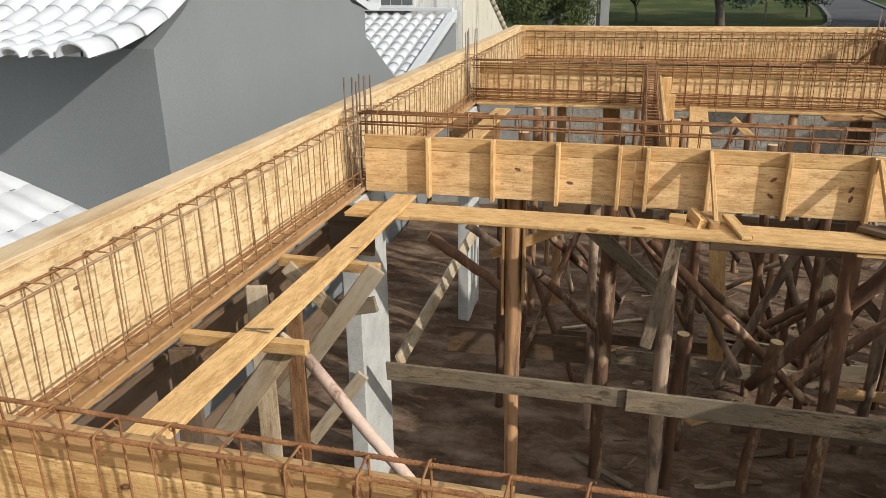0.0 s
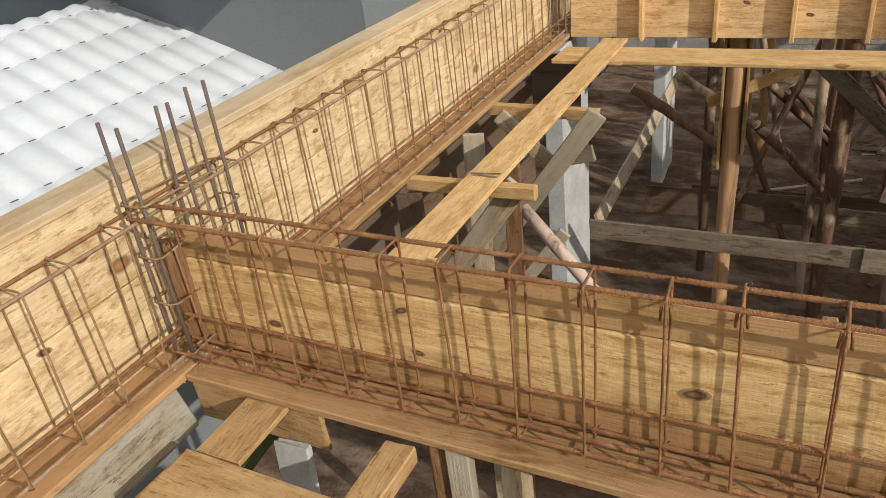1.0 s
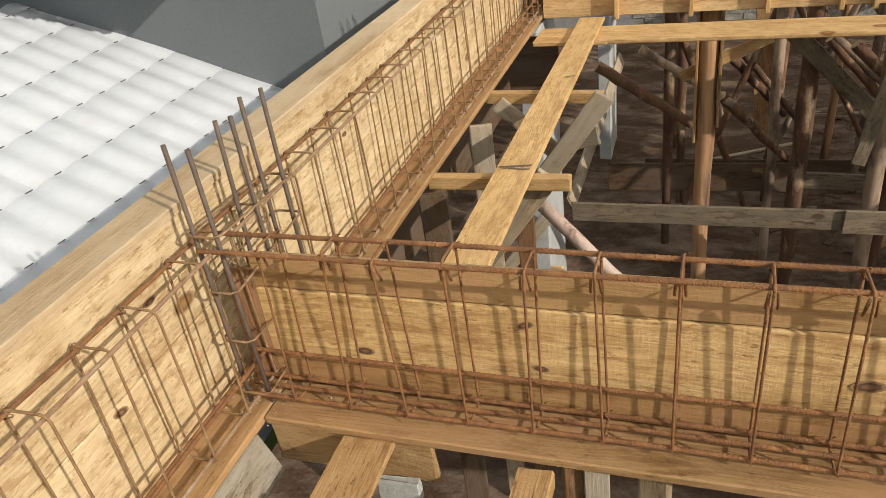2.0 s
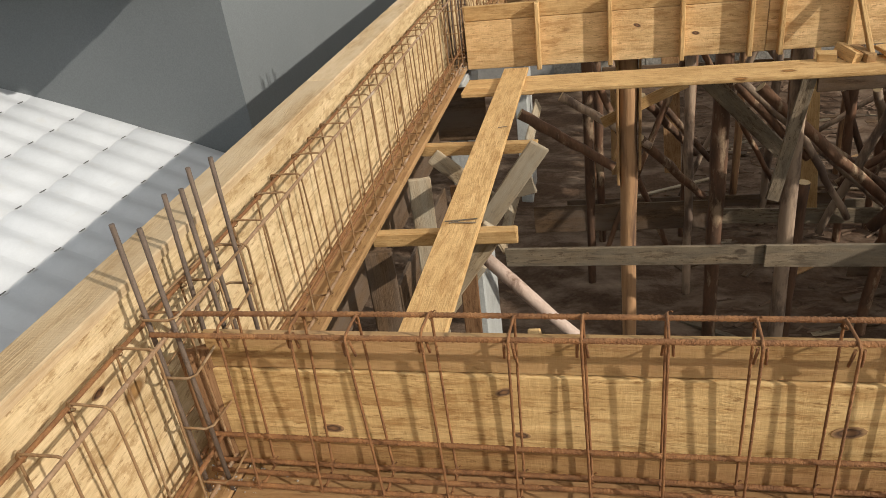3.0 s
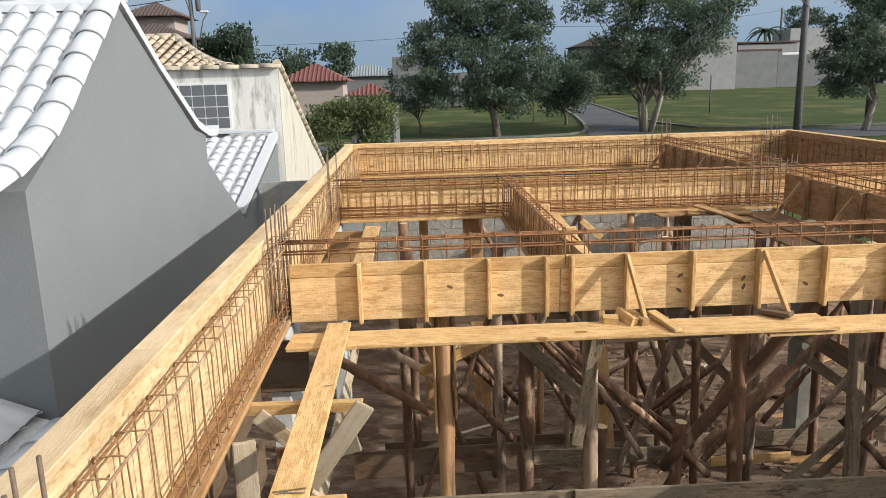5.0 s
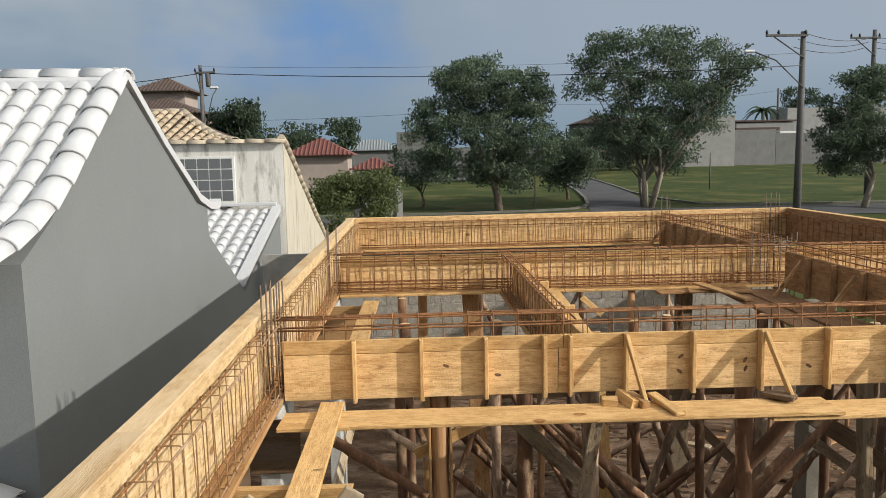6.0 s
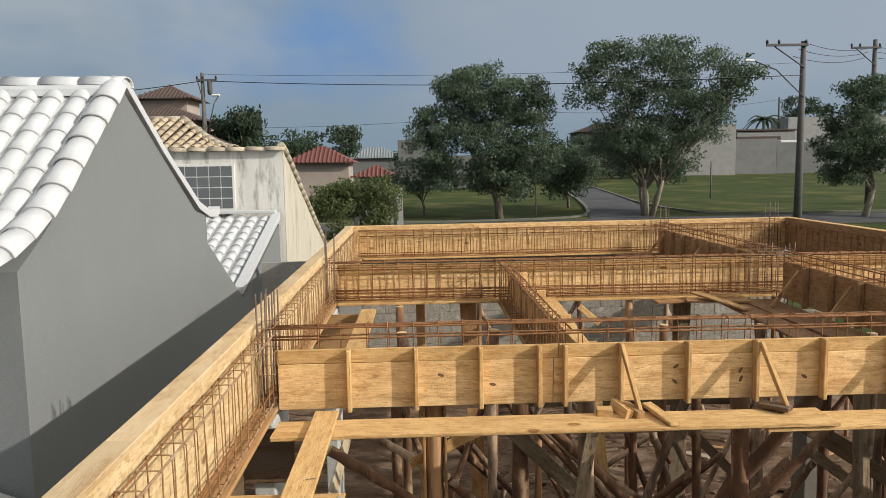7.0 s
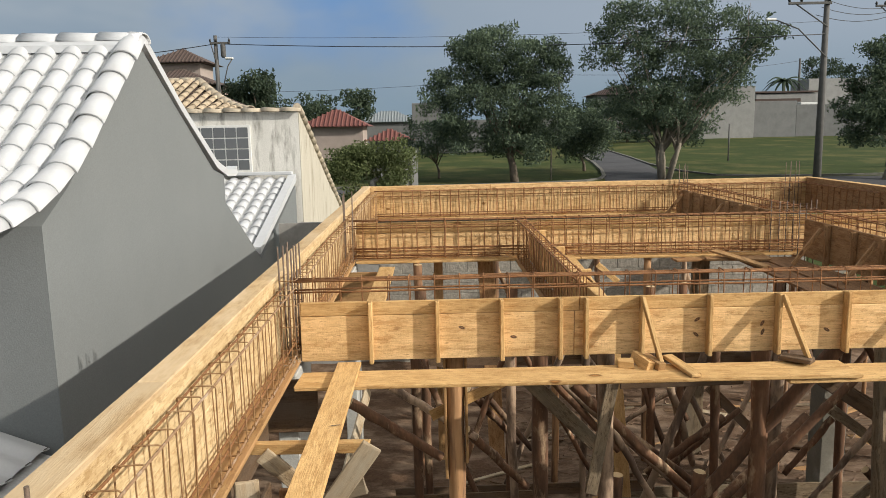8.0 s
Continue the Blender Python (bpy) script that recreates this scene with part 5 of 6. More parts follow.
BUFFTILE = surface("brown_buff_tile", (0.5, 0.41, 0.29), (0.36, 0.28, 0.19), 9, 60, 0.85, 0.3, vary_by=0.2, stain=(0.13, 0.1, 0.075), stain_scale=5)
HIPTILE = tile_mesh("tile", 0.13, 0.155, 0.42, 0.07)
for i in range(22):
    x = -2.95 - 0.215 * i
    f = min(1.0, max(0.0, (x + 4.5) / 1.75))
    y1, z1 = (17.3, 5.3) if f == 0.0 else (hip_edge(f).y, hip_edge(f).z)
    steps = max(1, round((y1 - 14.85) / 0.36))
    slope = math.atan2(z1 - 4.5, y1 - 14.85)
    for r in range(steps):
        y = y1 - (y1 - 14.85) * r / steps
        put("tile", HIPTILE, BUFFTILE, old_roof, Matrix.Translation((x, y, z1 - (z1 - 4.5) * r / steps + 0.05)) @ Matrix.Rotation(math.pi, 4, "Z") @ Matrix.Rotation(-slope + 0.03, 4, "X"))
for i in range(8):
    a, b = hip_edge(i / 8), hip_edge((i + 1) / 8)
    d = (b - a).normalized()
    put("ridge_tile", EAVE, CREAMTILE, old_roof, Matrix.Translation(a + Vector((0, 0, 0.06))) @ Matrix.Rotation(math.atan2(d.y, d.x) - math.pi / 2, 4, "Z") @ Matrix.Rotation(math.asin(d.z), 4, "X"))
for i in range(10):
    put("ridge_tile", EAVE, CREAMTILE, old_roof, Matrix.Translation((-4.5 - 0.38 * i, 17.3, 5.34)) @ Matrix.Rotation(math.pi / 2, 4, "Z"))


# ---- trees ----
def leaf_cloud(name, centres, per, spread, size, material, parent, seed):
    rnd = np.random.default_rng(seed)
    c = np.repeat(np.array(centres), per, axis=0)
    n = len(c)
    p = c + np.clip(rnd.normal(0, 1, (n, 3)), -1.5, 1.5) * np.array([1, 1, 0.6]) * spread
    d = rnd.normal(0, 1, (n, 3))
    d[:, 2] -= 0.5
    d /= np.linalg.norm(d, axis=1)[:, None]
    u = np.cross(d, rnd.normal(0, 1, (n, 3)))
    u /= np.linalg.norm(u, axis=1)[:, None]
    s = size * rnd.uniform(0.6, 1.3, (n, 1))
    v = np.stack([p - d * s, p + u * s * 0.36, p + d * s, p - u * s * 0.36], 1).reshape(-1, 3)
    f = np.arange(4 * n).reshape(-1, 4)
    me = bpy.data.meshes.new(name)
    me.from_pydata(v.tolist(), [], f.tolist())
    return put(name, me, material, parent)


def tree(base, crown, radii, label, seed, stems=1, trunk_r=0.14, clumps=110, per=70, spread=0.42, size=0.2, bark=TRUNK, leaves=LEAF, limbs=9, top=None, group="trees", lobes=None, gaps=-0.14):
    """Trunk with limbs that end in clumps of leaves; crown: its centre, radii: its half extents."""
    rnd = random.Random(seed)
    base, crown = Vector(base), Vector(crown)
    ob = thing("tree", base, label, "tree", group)
    spots = []
    lobes = lobes or [(crown.x - base.x, crown.z, radii[0], radii[2])]
    weights = [rx * rz for _, _, rx, rz in lobes]
    while len(spots) < clumps:
        v = Vector((rnd.uniform(-1, 1), rnd.uniform(-1, 1), rnd.uniform(-1, 1)))
        dx, cz, rx, rz = rnd.choices(lobes, weights)[0]
        c = Vector((base.x + dx + v.x * rx, base.y + v.y * max(rx, radii[1] * 0.6), cz + v.z * rz))
        if 0.2 < v.length < 1.0 and noise.noise(c * 0.75 + Vector((seed, 0, 0))) > gaps:
            spots.append(c)
    bm = bmesh.new()
    for st in range(stems):
        off = Vector((rnd.uniform(-1, 1), rnd.uniform(-1, 1), 0)) * (0.25 if stems > 1 else 0)
        fork = base.lerp(crown, 0.38) + off * 4
        pts = [base + off - Vector((0, 0, 0.3)), base.lerp(fork, 0.5) + off * 0.4 + Vector((rnd.uniform(-0.1, 0.1), 0, 0)), fork]
        r = trunk_r / math.sqrt(stems) * 1.2
        sweep(pts, [r * 1.3, r, r * 0.8], 8, bm=bm)
        for k in range(limbs):
            end = rnd.choice(spots)
            mid = fork.lerp(end, 0.5) + Vector((rnd.uniform(-0.3, 0.3), rnd.uniform(-0.3, 0.3), 0.25))
            sweep([fork - (fork - base) * 0.3 * rnd.random(), mid, end], [r * 0.5, r * 0.26, r * 0.08], 5, bm=bm)
    if top:
        for k in range(top):
            a = rnd.choice(spots)
            a = Vector((a.x, a.y, max(a.z, crown.z + radii[2] * 0.4)))
            sweep([a, a + Vector((rnd.uniform(-0.2, 0.5), 0, 0.5)), a + Vector((rnd.uniform(-0.3, 0.9), rnd.uniform(-0.3, 0.3), rnd.uniform(0.9, 1.5)))], [0.03, 0.02, 0.008], 4, bm=bm)
    part("trunk", bm, bark, ob)
    crown_ob = leaf_cloud("crown", [tuple(c - base) for c in spots], per, spread, size, leaves, ob, seed)
    crown_ob.matrix_basis = Matrix()
    return ob


def gz(x, y, up=0.0):
    return (x, y, ground_z(x, y) + up)


tree(gz(5.75, 40.0), (4.75, 40.0, 5.75), (4.25, 3.4, 3.65), "broad dark-leaved tree on the lawn", 1, stems=1, trunk_r=0.17, clumps=330, per=150, spread=0.32, size=0.1, limbs=14, gaps=-0.36,
     lobes=[(-0.50, 8.33, 1.86, 1.30), (-2.20, 8.33, 1.18, 1.08), (1.52, 7.26, 1.49, 1.40), (-2.97, 6.34, 2.02, 1.40), (-0.50, 5.88, 2.48, 1.86), (-3.59, 4.81, 1.40, 1.24), (-2.66, 3.49, 1.40, 0.87), (-0.19, 3.58, 1.86, 0.99), (1.83, 4.66, 1.40, 1.49), (1.05, 2.88, 0.93, 0.56)])
tree(gz(14.0, 40.0), (14.5, 40.2, 6.3), (4.9, 3.8, 4.3), "tall many-stemmed tree with airy crown and pale stems", 2, stems=5, trunk_r=0.24, clumps=430, per=95, spread=0.31, size=0.105, bark=PALETRUNK, limbs=9, top=16, gaps=-0.33,
     lobes=[(-2.86, 9.55, 1.49, 0.99), (-3.64, 7.87, 0.99, 0.78), (-1.16, 9.86, 1.55, 1.08), (1.01, 9.86, 1.55, 1.18), (3.02, 9.40, 1.40, 1.08), (4.88, 8.94, 1.08, 0.78), (-1.62, 7.87, 1.71, 1.24), (0.70, 7.56, 1.86, 1.55), (2.71, 7.41, 1.55, 1.40), (4.42, 7.72, 0.99, 0.81), (-1.31, 5.88, 1.55, 1.24), (0.54, 5.42, 1.55, 1.24), (2.25, 5.57, 1.24, 1.08), (-1.00, 4.20, 1.08, 0.68), (1.94, 3.80, 0.81, 0.81), (3.49, 6.03, 0.93, 0.81), (-0.08, 4.59, 1.30, 0.87), (1.23, 4.10, 0.99, 0.68), (-2.09, 4.81, 1.12, 0.78)])
tree(gz(10.8, 46.0), (10.3, 46.0, 3.6), (1.5, 1.4, 1.5), "small bushy tree beside the road", 3, clumps=70, per=120, size=0.115, trunk_r=0.08, lobes=[(-0.4, 4.3, 1.5, 1.1), (0.5, 3.3, 1.3, 1.0), (-0.8, 3.0, 0.9, 0.8)])
tree(gz(25.1, 38.0), (26.8, 38.5, 5.8), (3.1, 2.6, 3.1), "leafy street tree with a pale bare trunk", 4, clumps=130, per=130, spread=0.32, size=0.11, bark=PALETRUNK, gaps=-0.3,
     lobes=[(-0.73, 6.67, 1.47, 1.62), (-1.47, 4.86, 1.12, 1.03), (0.15, 4.63, 1.47, 1.33), (-1.12, 3.41, 1.03, 0.71), (-0.15, 7.69, 1.12, 0.83)])
tree(gz(26.3, 37.0), (27.5, 37.2, 4.6), (1.8, 1.6, 1.6), "smaller street tree with a pale trunk", 7, clumps=30, per=120, size=0.115, bark=PALETRUNK)
tree(gz(-0.9, 23.5), (-0.9, 23.5, 2.6), (1.45, 1.1, 1.2), "light green feathery bush behind the white wall", 5, clumps=120, per=170, spread=0.22, size=0.06, leaves=LEAF2, trunk_r=0.05, stems=3, lobes=[(0.0, 2.7, 1.1, 0.9), (0.75, 3.1, 0.7, 0.6), (-0.75, 3.0, 0.7, 0.6), (0.2, 1.6, 1.3, 0.8)])
tree(gz(1.6, 43.0), (1.2, 43.0, 3.6), (1.6, 1.4, 1.0), "low spreading dark bush at the edge of lawn", 6, clumps=26, per=110, size=0.11, trunk_r=0.06)
for k, (x, y, z, rx, rz) in enumerate(((-11.2, 55, 6.8, 1.7, 1.6), (-13.4, 56, 6.3, 1.5, 1.5), (-9.0, 60, 5.6, 2.2, 1.2), (-6.0, 66, 6.2, 2.4, 1.9), (-15.5, 56, 5.0, 2.0, 1.2), (1.4, 70, 4.6, 2.0, 1.2), (14.0, 74, 4.4, 3.6, 2.0), (18.5, 76, 4.6, 3.6, 2.4), (22.5, 80, 4.9, 3.6, 2.2), (9.6, 74, 4.2, 3.0, 1.8), (58.6, 110, 11.3, 3.0, 2.6), (27.5, 80, 4.4, 2.6, 1.4))):
    tree(gz(x, y), (x, y, z), (rx, rx * 0.8, rz), "distant dark green tree among the houses", 20 + k, clumps=36, per=80, spread=0.42, size=0.19, leaves=LEAF3, limbs=4, group="distant trees")


def palm(base, height, label):
    ob = thing("palm_tree", base, label, "palm tree", "distant trees")
    part("trunk", sweep([(0, 0, -0.3), (0.1, 0, height * 0.5), (0, 0, height)], [0.22, 0.16, 0.14], 7), TRUNK, ob, "", Matrix.Translation(base))
    rnd = random.Random(3)
    for k in range(15):
        a = 2 * math.pi * k / 15 + rnd.uniform(-0.1, 0.1)
        up = rnd.uniform(0.2, 1.3)
        bm = bmesh.new()
        prev = None
        for i in range(7):
            f = i / 6
            c = Vector((math.cos(a) * 2.6 * f, math.sin(a) * 2.6 * f, up * 2 * f - 2.6 * f * f))
            s = Vector((-math.sin(a), math.cos(a), -0.5)) * 0.32 * (1 - f * 0.8)
            row = [bm.verts.new(c + s), bm.verts.new(c + Vector((0, 0, 0.05))), bm.verts.new(c + Vector((-s.x, -s.y, s.z)))]
            if prev:
                bm.faces.new((prev[0], prev[1], row[1], row[0]))
                bm.faces.new((prev[1], prev[2], row[2], row[1]))
            prev = row
        part("frond", bm, LEAF3, ob, "", Matrix.Translation(Vector(base) + Vector((0, 0, height))))
    return ob


palm(gz(46.2, 95.0), 6.5, "distant feathery palm behind the walls")
palm(gz(33.0, 105.0), 7.1, "small distant palm beyond the houses")

# ---- distant houses ----
def hipped(name, at, sx, sy, wall_h, roof_h, wall_mat, roof_mat, label, over=0.5, windows=0):
    """A small house: walls, a hipped roof with tile rolls, dark windows."""
    x, y, z = at
    ob = thing(name, at, label, "house", "distant houses")
    part("wall", box(sx, sy, wall_h + 2.4, 0.02), wall_mat, ob, "", Matrix.Translation((x, y, z + wall_h / 2 - 1.2)))
    bm = bmesh.new()
    a, b = sx / 2 + over, sy / 2 + over
    ridge = max(0.0, a - b) if sx > sy else 0.0
    n = 40
    e = [bm.verts.new(c) for c in ((-a, -b, 0), (a, -b, 0), (a, b, 0), (-a, b, 0))]
    r = [bm.verts.new(c) for c in ((-ridge, 0, roof_h), (ridge + 0.01, 0, roof_h))]
    for f in ((e[0], e[1], r[1], r[0]), (e[2], e[3], r[0], r[1]), (e[1], e[2], r[1]), (e[3], e[0], r[0]), (e[3], e[2], e[1], e[0])):
        bm.faces.new(f)
    roof = part("roof", bm, roof_mat, ob, "", Matrix.Translation((x, y, z + wall_h)))
    bm = bmesh.new()
    k = int(2 * a / 0.28)
    for i in range(k):
        px = -a + 2 * a * (i + 0.5) / k
        f = min(1.0, (a - abs(px)) / max(0.01, a - ridge))
        sweep([(px, -b, 0.02), (px, -b + b * f, roof_h * f + 0.02)], 0.07, 5, bm=bm, caps=False)
    part("tile_ribbing", bm, roof_mat, roof, "", Matrix.Translation((x, y, z + wall_h)))
    for i in range(windows):
        part("window", box(0.9, 0.06, 0.9, 0.01), GLASS, ob, "", Matrix.Translation((x - sx / 2 + sx * (i + 0.5) / windows, y - sy / 2 - 0.01, z + wall_h * 0.55)))
    return ob


hipped("red_roofed_house", (-5.5, 53.0, 1.9), 4.0, 3.6, 2.5, 1.2, PINKWALL, REDTILE, "low pink house under a red hipped tile roof", 0.5)
hipped("red_roofed_annex", (-1.6, 50.5, 1.7), 2.6, 2.6, 1.7, 0.8, WHITEWALL, REDTILE, "small annex under a red tile roof", 0.4)
hipped("tower_house", (-18.2, 60.0, 2.5), 3.5, 3.5, 7.0, 1.25, PINKWALL, BROWNTILE, "square pink tower room under a brown pyramid roof", 0.75)
hipped("brown_roofed_house", (-17.5, 57.0, 2.0), 5.5, 5.0, 5.6, 1.3, PINKWALL, BROWNTILE, "pale house under a brown tile roof", 0.7)
hipped("white_house", (31.0, 118.0, 5.2), 9.0, 7.0, 3.6, 1.5, WHITEWALL, BROWNTILE, "distant white house with a shallow brown roof", 0.6, 4)
hipped("zinc_roofed_shed", (-3.0, 76.0, 3.0), 5.6, 4.0, 1.9, 1.1, WHITEWALL, ZINC, "distant shed under a grey metal roof", 0.3)


def wall_piece(label, x0, x1, y, z0, z1, material, depth=0.25):
    return tagged(put("garden_wall", mesh_of("garden_wall", box(x1 - x0, depth, z1 - z0, 0.02)), material, None, Matrix.Translation(((x0 + x1) / 2, y, (z0 + z1) / 2))), label, "wall", "garden walls")


wall_piece("tall pale plastered garden wall above the lawn", 30.6, 38.2, 85.0, 2.0, 8.3, PALEWALL)
wall_piece("long pale garden wall beyond the grass", 38.22, 43.5, 86.0, 2.0, 6.6, WHITEWALL)
wall_piece("long pale garden wall stepping down beyond the grass", 43.52, 64.0, 86.0, 2.0, 6.15, WHITEWALL)
low_house = thing("low_house", (45.0, 93.0, 2.4), "low white house with a flat dark roof edge behind the wall", "house", "distant houses")
part("wall", box(7.4, 4.0, 5.3, 0.02), PALEWALL, low_house, "", Matrix.Translation((45.1, 94.0, 5.0)))
part("roof", box(7.8, 4.4, 0.22, 0.03), BROWNTILE, low_house, "dark flat roof edge", Matrix.Translation((45.1, 94.0, 7.85)))
part("beam", box(5.6, 0.2, 0.4, 0.02), BROWNTILE, low_house, "brown veranda beam", Matrix.Translation((44.0, 91.8, 6.85)))
part("canopy", box(2.9, 1.0, 0.5, 0.04), WHITEFRAME, low_house, "small white canopy", Matrix.Translation((46.5, 88.6, 6.2)))
wall_piece("white upper storey behind the garden wall", 50.6, 60.5, 100.0, 3.0, 9.7, PALEWALL, 5.0)
wall_piece("white gable piece beside the upper storey", 60.6, 66.0, 103.0, 3.0, 10.0, PALEWALL, 5.0)
wall_piece("low white wall between far houses", 55.5, 62.0, 94.0, 3.0, 7.0, PALEWALL, 0.3)
wall_piece("long grey white wall far along the road", 6.0, 30.0, 96.0, 3.0, 5.2, WHITEWALL)
wall_piece("white gable wall beyond the lawn", -0.4, 2.2, 66.0, 2.0, 6.4, WHITEWALL)
wall_piece("low pale wall at the lawn edge", 1.0, 9.0, 66.5, 2.0, 3.5, WHITEWALL)
tagged(put("boundary_wall", mesh_of("boundary_wall", box(0.14, 11.0, 2.5, 0.02)), WHITEWALL, None, Matrix.Translation((-0.2, 28.6, 1.55)) @ Matrix.Rotation(-0.115, 4, "Z") @ Matrix.Rotation(0.06, 4, "X")), "white plastered boundary wall running away beside the lawn", "wall", "garden walls")
tagged(put("gate_post", mesh_of("gate_post", box(0.2, 0.3, 2.6, 0.02)), BLACK, None, Matrix.Translation((0.18, 31.0, 1.75))), "dark gate post at the wall end", "gate post")

# ---- utility poles and wires ----
def utility_pole(base, z_top, label, r=0.17, arm=None, lamp=None, box_side=None):
    x, y, z = base
    ob = thing("utility_pole", base, label, "utility pole", "utility poles")
    part("post", sweep([(0, 0, -0.5), (0, 0, (z_top - z) / 2), (0, 0, z_top - z)], [r, r * 0.82, r * 0.62], 8), POLEGREY, ob, "", Matrix.Translation(base))
    if arm:
        x0, x1, za = arm
        arm_ob = part("crossarm", box(x1 - x0, 0.1, 0.12, 0.01), POLEGREY, ob, "", Matrix.Translation((x + (x0 + x1) / 2, y - 0.15, za)))
        part("arm_strut", sweep([(x0 * 0.8, 0, -0.05), (0, 0, -1.1)], 0.035, 5), POLEGREY, ob, "", Matrix.Translation((x, y - 0.15, za)))
        for f in (0.02, 0.3, 0.95):
            part("insulator", sweep([(0, 0, 0), (0, 0, 0.1), (0, 0, 0.2)], [0.05, 0.07, 0.03], 6), BLACK, arm_ob, "", Matrix.Translation((x + x0 + (x1 - x0) * f, y - 0.15, za + 0.06)))
    if lamp:
        (lx, lz), (bx, bz) = lamp
        lamp_ob = part("lamp_arm", sweep([(bx, 0, bz), (bx + (lx - bx) * 0.55, 0, bz + (lz - bz) * 0.75), (lx, 0, lz)], 0.035, 6), POLEGREY, ob, "", Matrix.Translation((x, y - 0.2, 0)))
        part("lamp_head", box(0.5, 0.2, 0.13, 0.04), WHITEFRAME, lamp_ob, "", Matrix.Translation((x + lx - 0.2, y - 0.2, lz)))
    if box_side:
        part("transformer", sweep([(0, 0, 0), (0, 0, 0.1), (0, 0, 0.75), (0, 0, 0.85)], [0.1, 0.15, 0.15, 0.08], 10), POLEGREY, ob, "", Matrix.Translation((x + box_side, y - 0.1, z_top - 1.3)))
    return ob


utility_pole(gz(20.45, 36.0), 9.95, "tall concrete utility pole with a crossarm and lamp", 0.2, (-1.95, 0.15, 9.75), ((-2.6, 9.0), (0.0, 7.2)))
utility_pole(gz(29.6, 45.0), 11.4, "second concrete utility pole with crossarms", 0.2, (-1.6, 0.3, 10.9), ((-1.4, 8.5), (0.0, 7.7)))
utility_pole(gz(-11.55, 45.0), 9.85, "concrete utility pole with transformer behind the old house", 0.17, (-0.3, 0.9, 9.4), ((1.0, 8.5), (0.3, 6.6)), 0.45)
utility_pole(gz(13.3, 70.0), 9.4, "distant thin utility pole", 0.14, (-0.9, 0.3, 8.9))
utility_pole(gz(50.5, 100.0), 12.5, "distant thin utility pole beyond the walls", 0.2)
tagged(put("sign_post", mesh_of("sign_post", sweep([(0, 0, 0), (0, 0, 2.6)], 0.05, 6)), POLEGREY, None, Matrix.Translation(gz(22.3, 52.0))), "thin post standing in the grass", "post")
tagged(put("stake", mesh_of("stake", sweep([(0, 0, 0), (0, 0, 1.7)], 0.05, 6)), PALETRUNK, None, Matrix.Translation(gz(7.9, 41.0))), "pale wooden stake on the lawn", "stake")


def wire(a, b, sag, r, label):
    a, b = Vector(a), Vector(b)
    mid = (a + b) / 2
    pts = [a.lerp(b, i / 14) - mid - Vector((0, 0, sag * (1 - (2 * i / 14 - 1) ** 2))) for i in range(15)]
    return tagged(put("power_line", mesh_of("power_line", sweep(pts, r, 4)), BLACK, None, Matrix.Translation(mid)), label, "power line", "power lines")


wire((-11.2, 44.9, 9.35), (20.4, 35.9, 8.3), 0.35, 0.03, "thick black power line sagging between poles")
wire((-11.4, 44.9, 9.75), (20.2, 35.9, 8.9), 0.3, 0.012, "thin power line between two poles")
wire((-11.6, 44.9, 9.35), (-34.0, 50.0, 9.0), 0.5, 0.03, "thick black power line beyond the pole")
for z, d in ((9.85, 0.0), (9.55, 0.35), (9.2, 0.6)):
    wire((20.5 - d, 35.9, z), (29.5 - d, 44.9, z + 1.1), 0.3, 0.018, "power line between the street poles")
    wire((29.5, 44.9, z + 1.1), (60.0, 60.0, z + 2.0), 0.5, 0.018, "power line running off along the street")
wire((13.3, 69.8, 8.9), (-30.0, 80.0, 8.6), 0.6, 0.02, "distant thin power line over roofs")
wire((13.3, 69.8, 8.9), (50.5, 99.8, 12.2), 0.6, 0.02, "distant thin power line over walls")


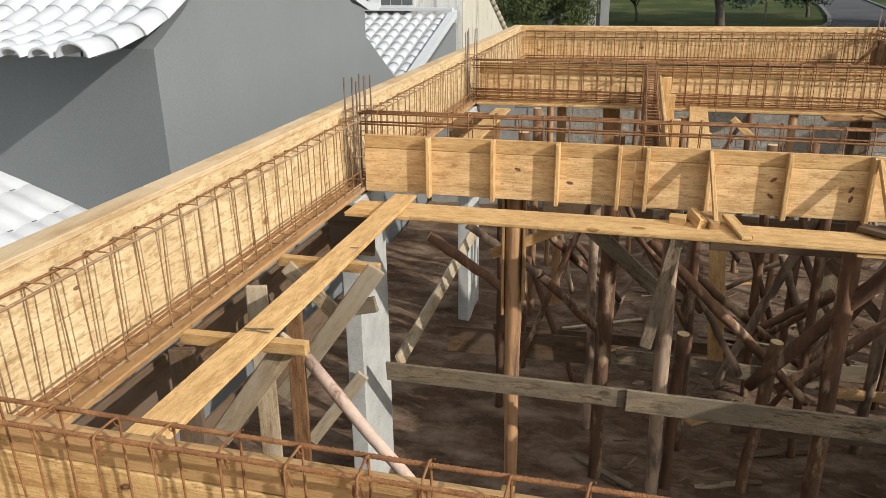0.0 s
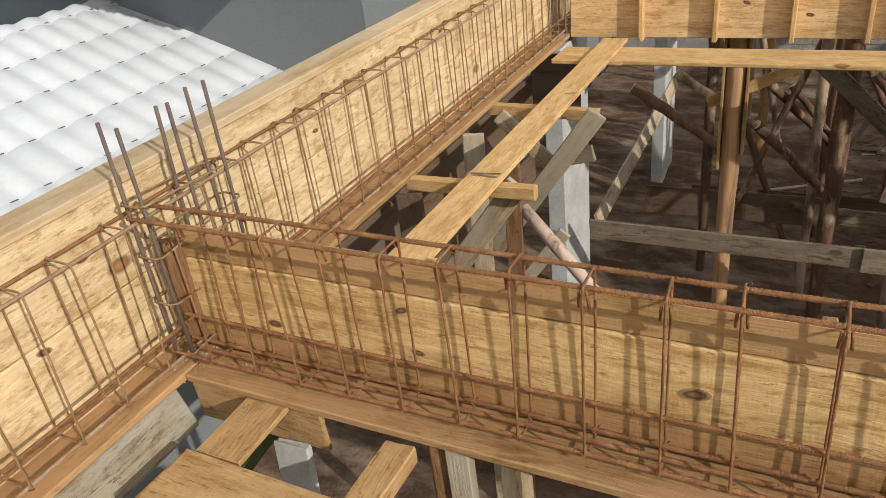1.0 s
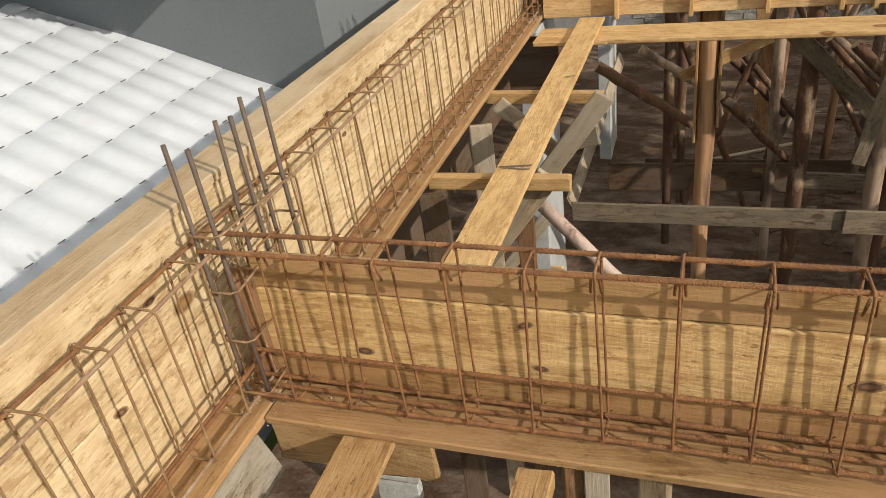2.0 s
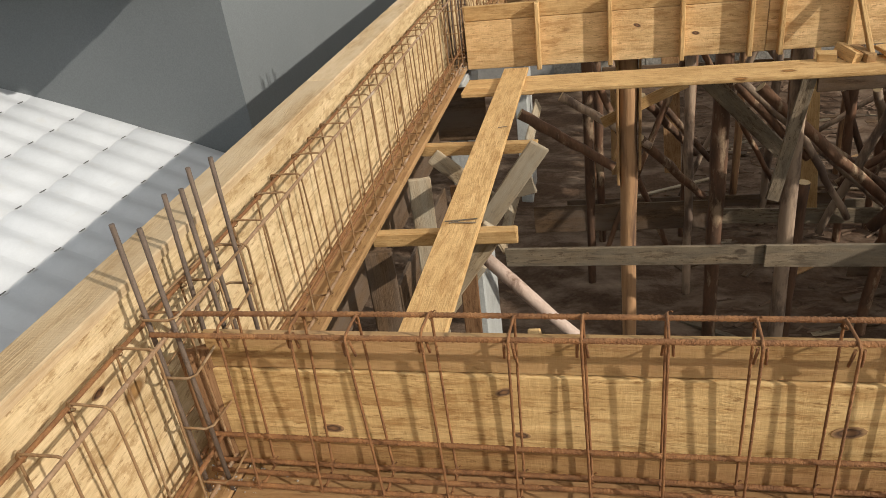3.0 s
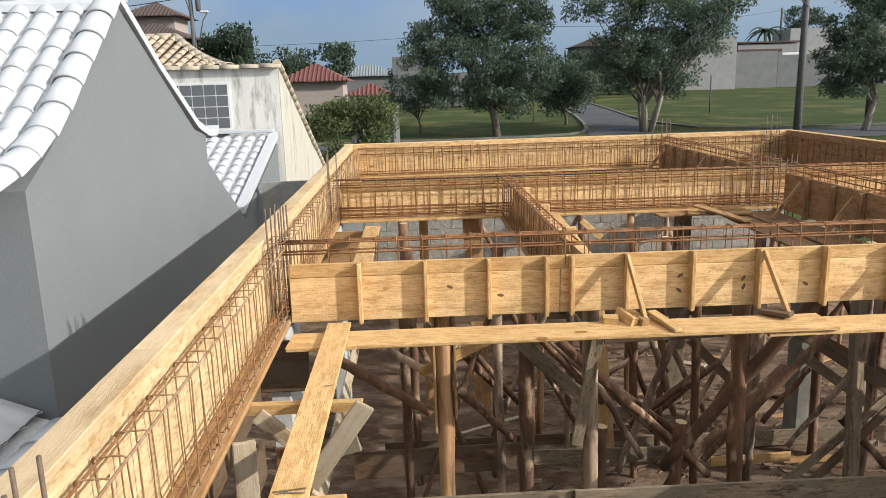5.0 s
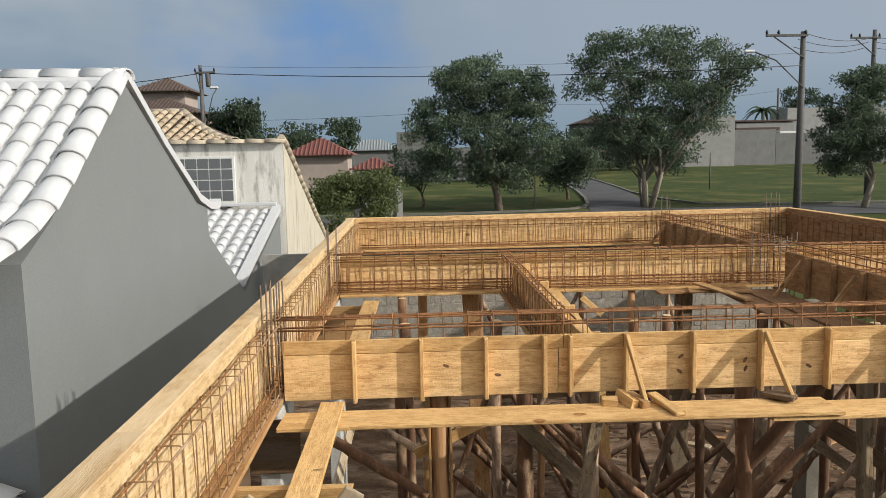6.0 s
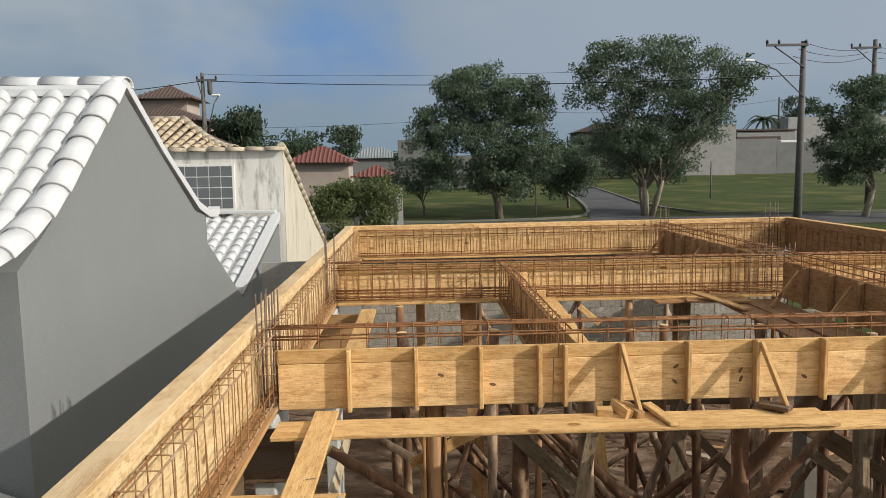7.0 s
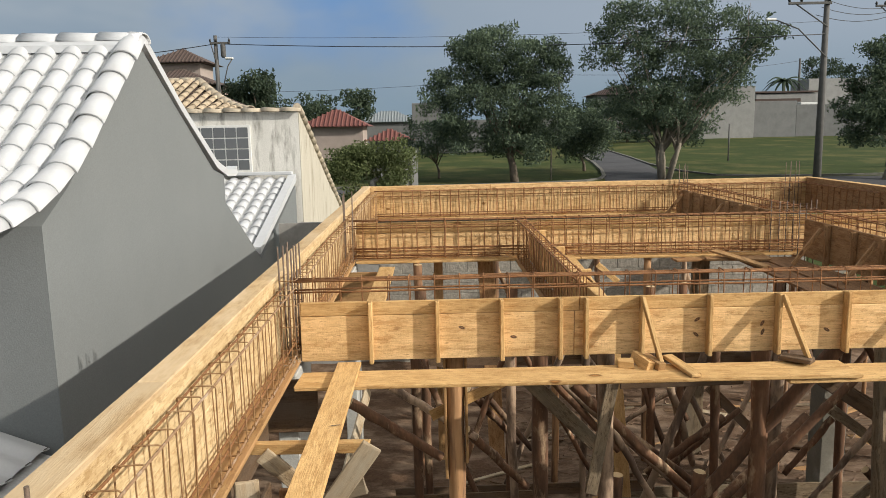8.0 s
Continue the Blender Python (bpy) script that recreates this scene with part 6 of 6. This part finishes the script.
# ---- road and kerb ----
def ribbon(name, line, half, lift, material, label, category, height=0.0):
    bm = bmesh.new()
    rows = []
    pts = [Vector((x, y, 0)) for x, y in line]
    for i, p in enumerate(pts):
        d = (pts[min(i + 1, len(pts) - 1)] - pts[max(i - 1, 0)]).normalized()
        s = Vector((-d.y, d.x, 0)) * half
        q = []
        for c in (p + s, p - s):
            q.append(bm.verts.new((c.x, c.y, ground_z(c.x, c.y) + lift)))
        if height:
            q += [bm.verts.new((v.co.x, v.co.y, v.co.z - height)) for v in q]
        rows.append(q)
    for a, b in zip(rows, rows[1:]):
        bm.faces.new((a[0], a[1], b[1], b[0]))
        if height:
            bm.faces.new((a[2], a[0], b[0], b[2]))
            bm.faces.new((a[1], a[3], b[3], b[1]))
    bmesh.ops.recalc_face_normals(bm, faces=bm.faces[:])
    return tagged(put(name, mesh_of(name, bm), material), label, category, kind="structure")


ribbon("road", [(11.6, 32), (11.9, 36), (12.5, 40), (13.3, 44), (14.2, 50), (14.9, 56), (15.4, 62), (15.9, 72), (16.6, 90)], 1.75, 0.03, ASPHALT, "worn grey asphalt road curving away between lawns", "road")
ribbon("cross_street", [(-40, 35.9), (0, 36.1), (14, 37.2), (20, 37.6), (30, 37.4), (60, 38.0)], 1.95, 0.026, ASPHALT, "worn grey asphalt street crossing in front of the lawn", "road")
ribbon("kerb", [(-20, 38.3), (3, 38.8), (7.6, 39.2), (9.6, 39.7), (10.6, 40.6), (11.2, 42.3), (11.9, 46), (12.7, 52), (13.4, 60)], 0.1, 0.1, KERB, "pale concrete kerb rounding the lawn corner", "kerb", 0.14)
ribbon("kerb_far", [(40, 40.6), (27, 40.1), (20, 40.1), (17.4, 41.2), (16.4, 44.5), (16.1, 50), (16.6, 57), (17.2, 70)], 0.1, 0.1, KERB, "pale concrete kerb along the far side of road", "kerb", 0.14)

# ---- block walls below the outer beams: single blocks last ----
back_wall = tagged(put("wall_back", mesh_of("wall_back", box(9.8, 0.1, 2.75, 0)), MORTAR, None, Matrix.Translation((3.2, 12.33, 1.07)) @ Matrix.Rotation(0.035, 4, "Z")), "rough grey concrete block wall under the back beam", "wall", kind="structure")
BLK = mesh_of("block", box(0.395, 0.118, 0.19, 0.004))
BLK.materials.append(BLOCK)
rnd_blk = random.Random(8)
for j in range(14):
    for i in range(20):
        x = 0.1 + 0.4 * i + (0.2 if j % 2 else 0.0)
        put("block", BLK, None, back_wall, Matrix.Translation((x, 12.36 + 0.035 * (x - 4.2) + rnd_blk.uniform(-0.004, 0.004), -0.2 + 0.195 * j)) @ Matrix.Rotation(0.035, 4, "Z"))
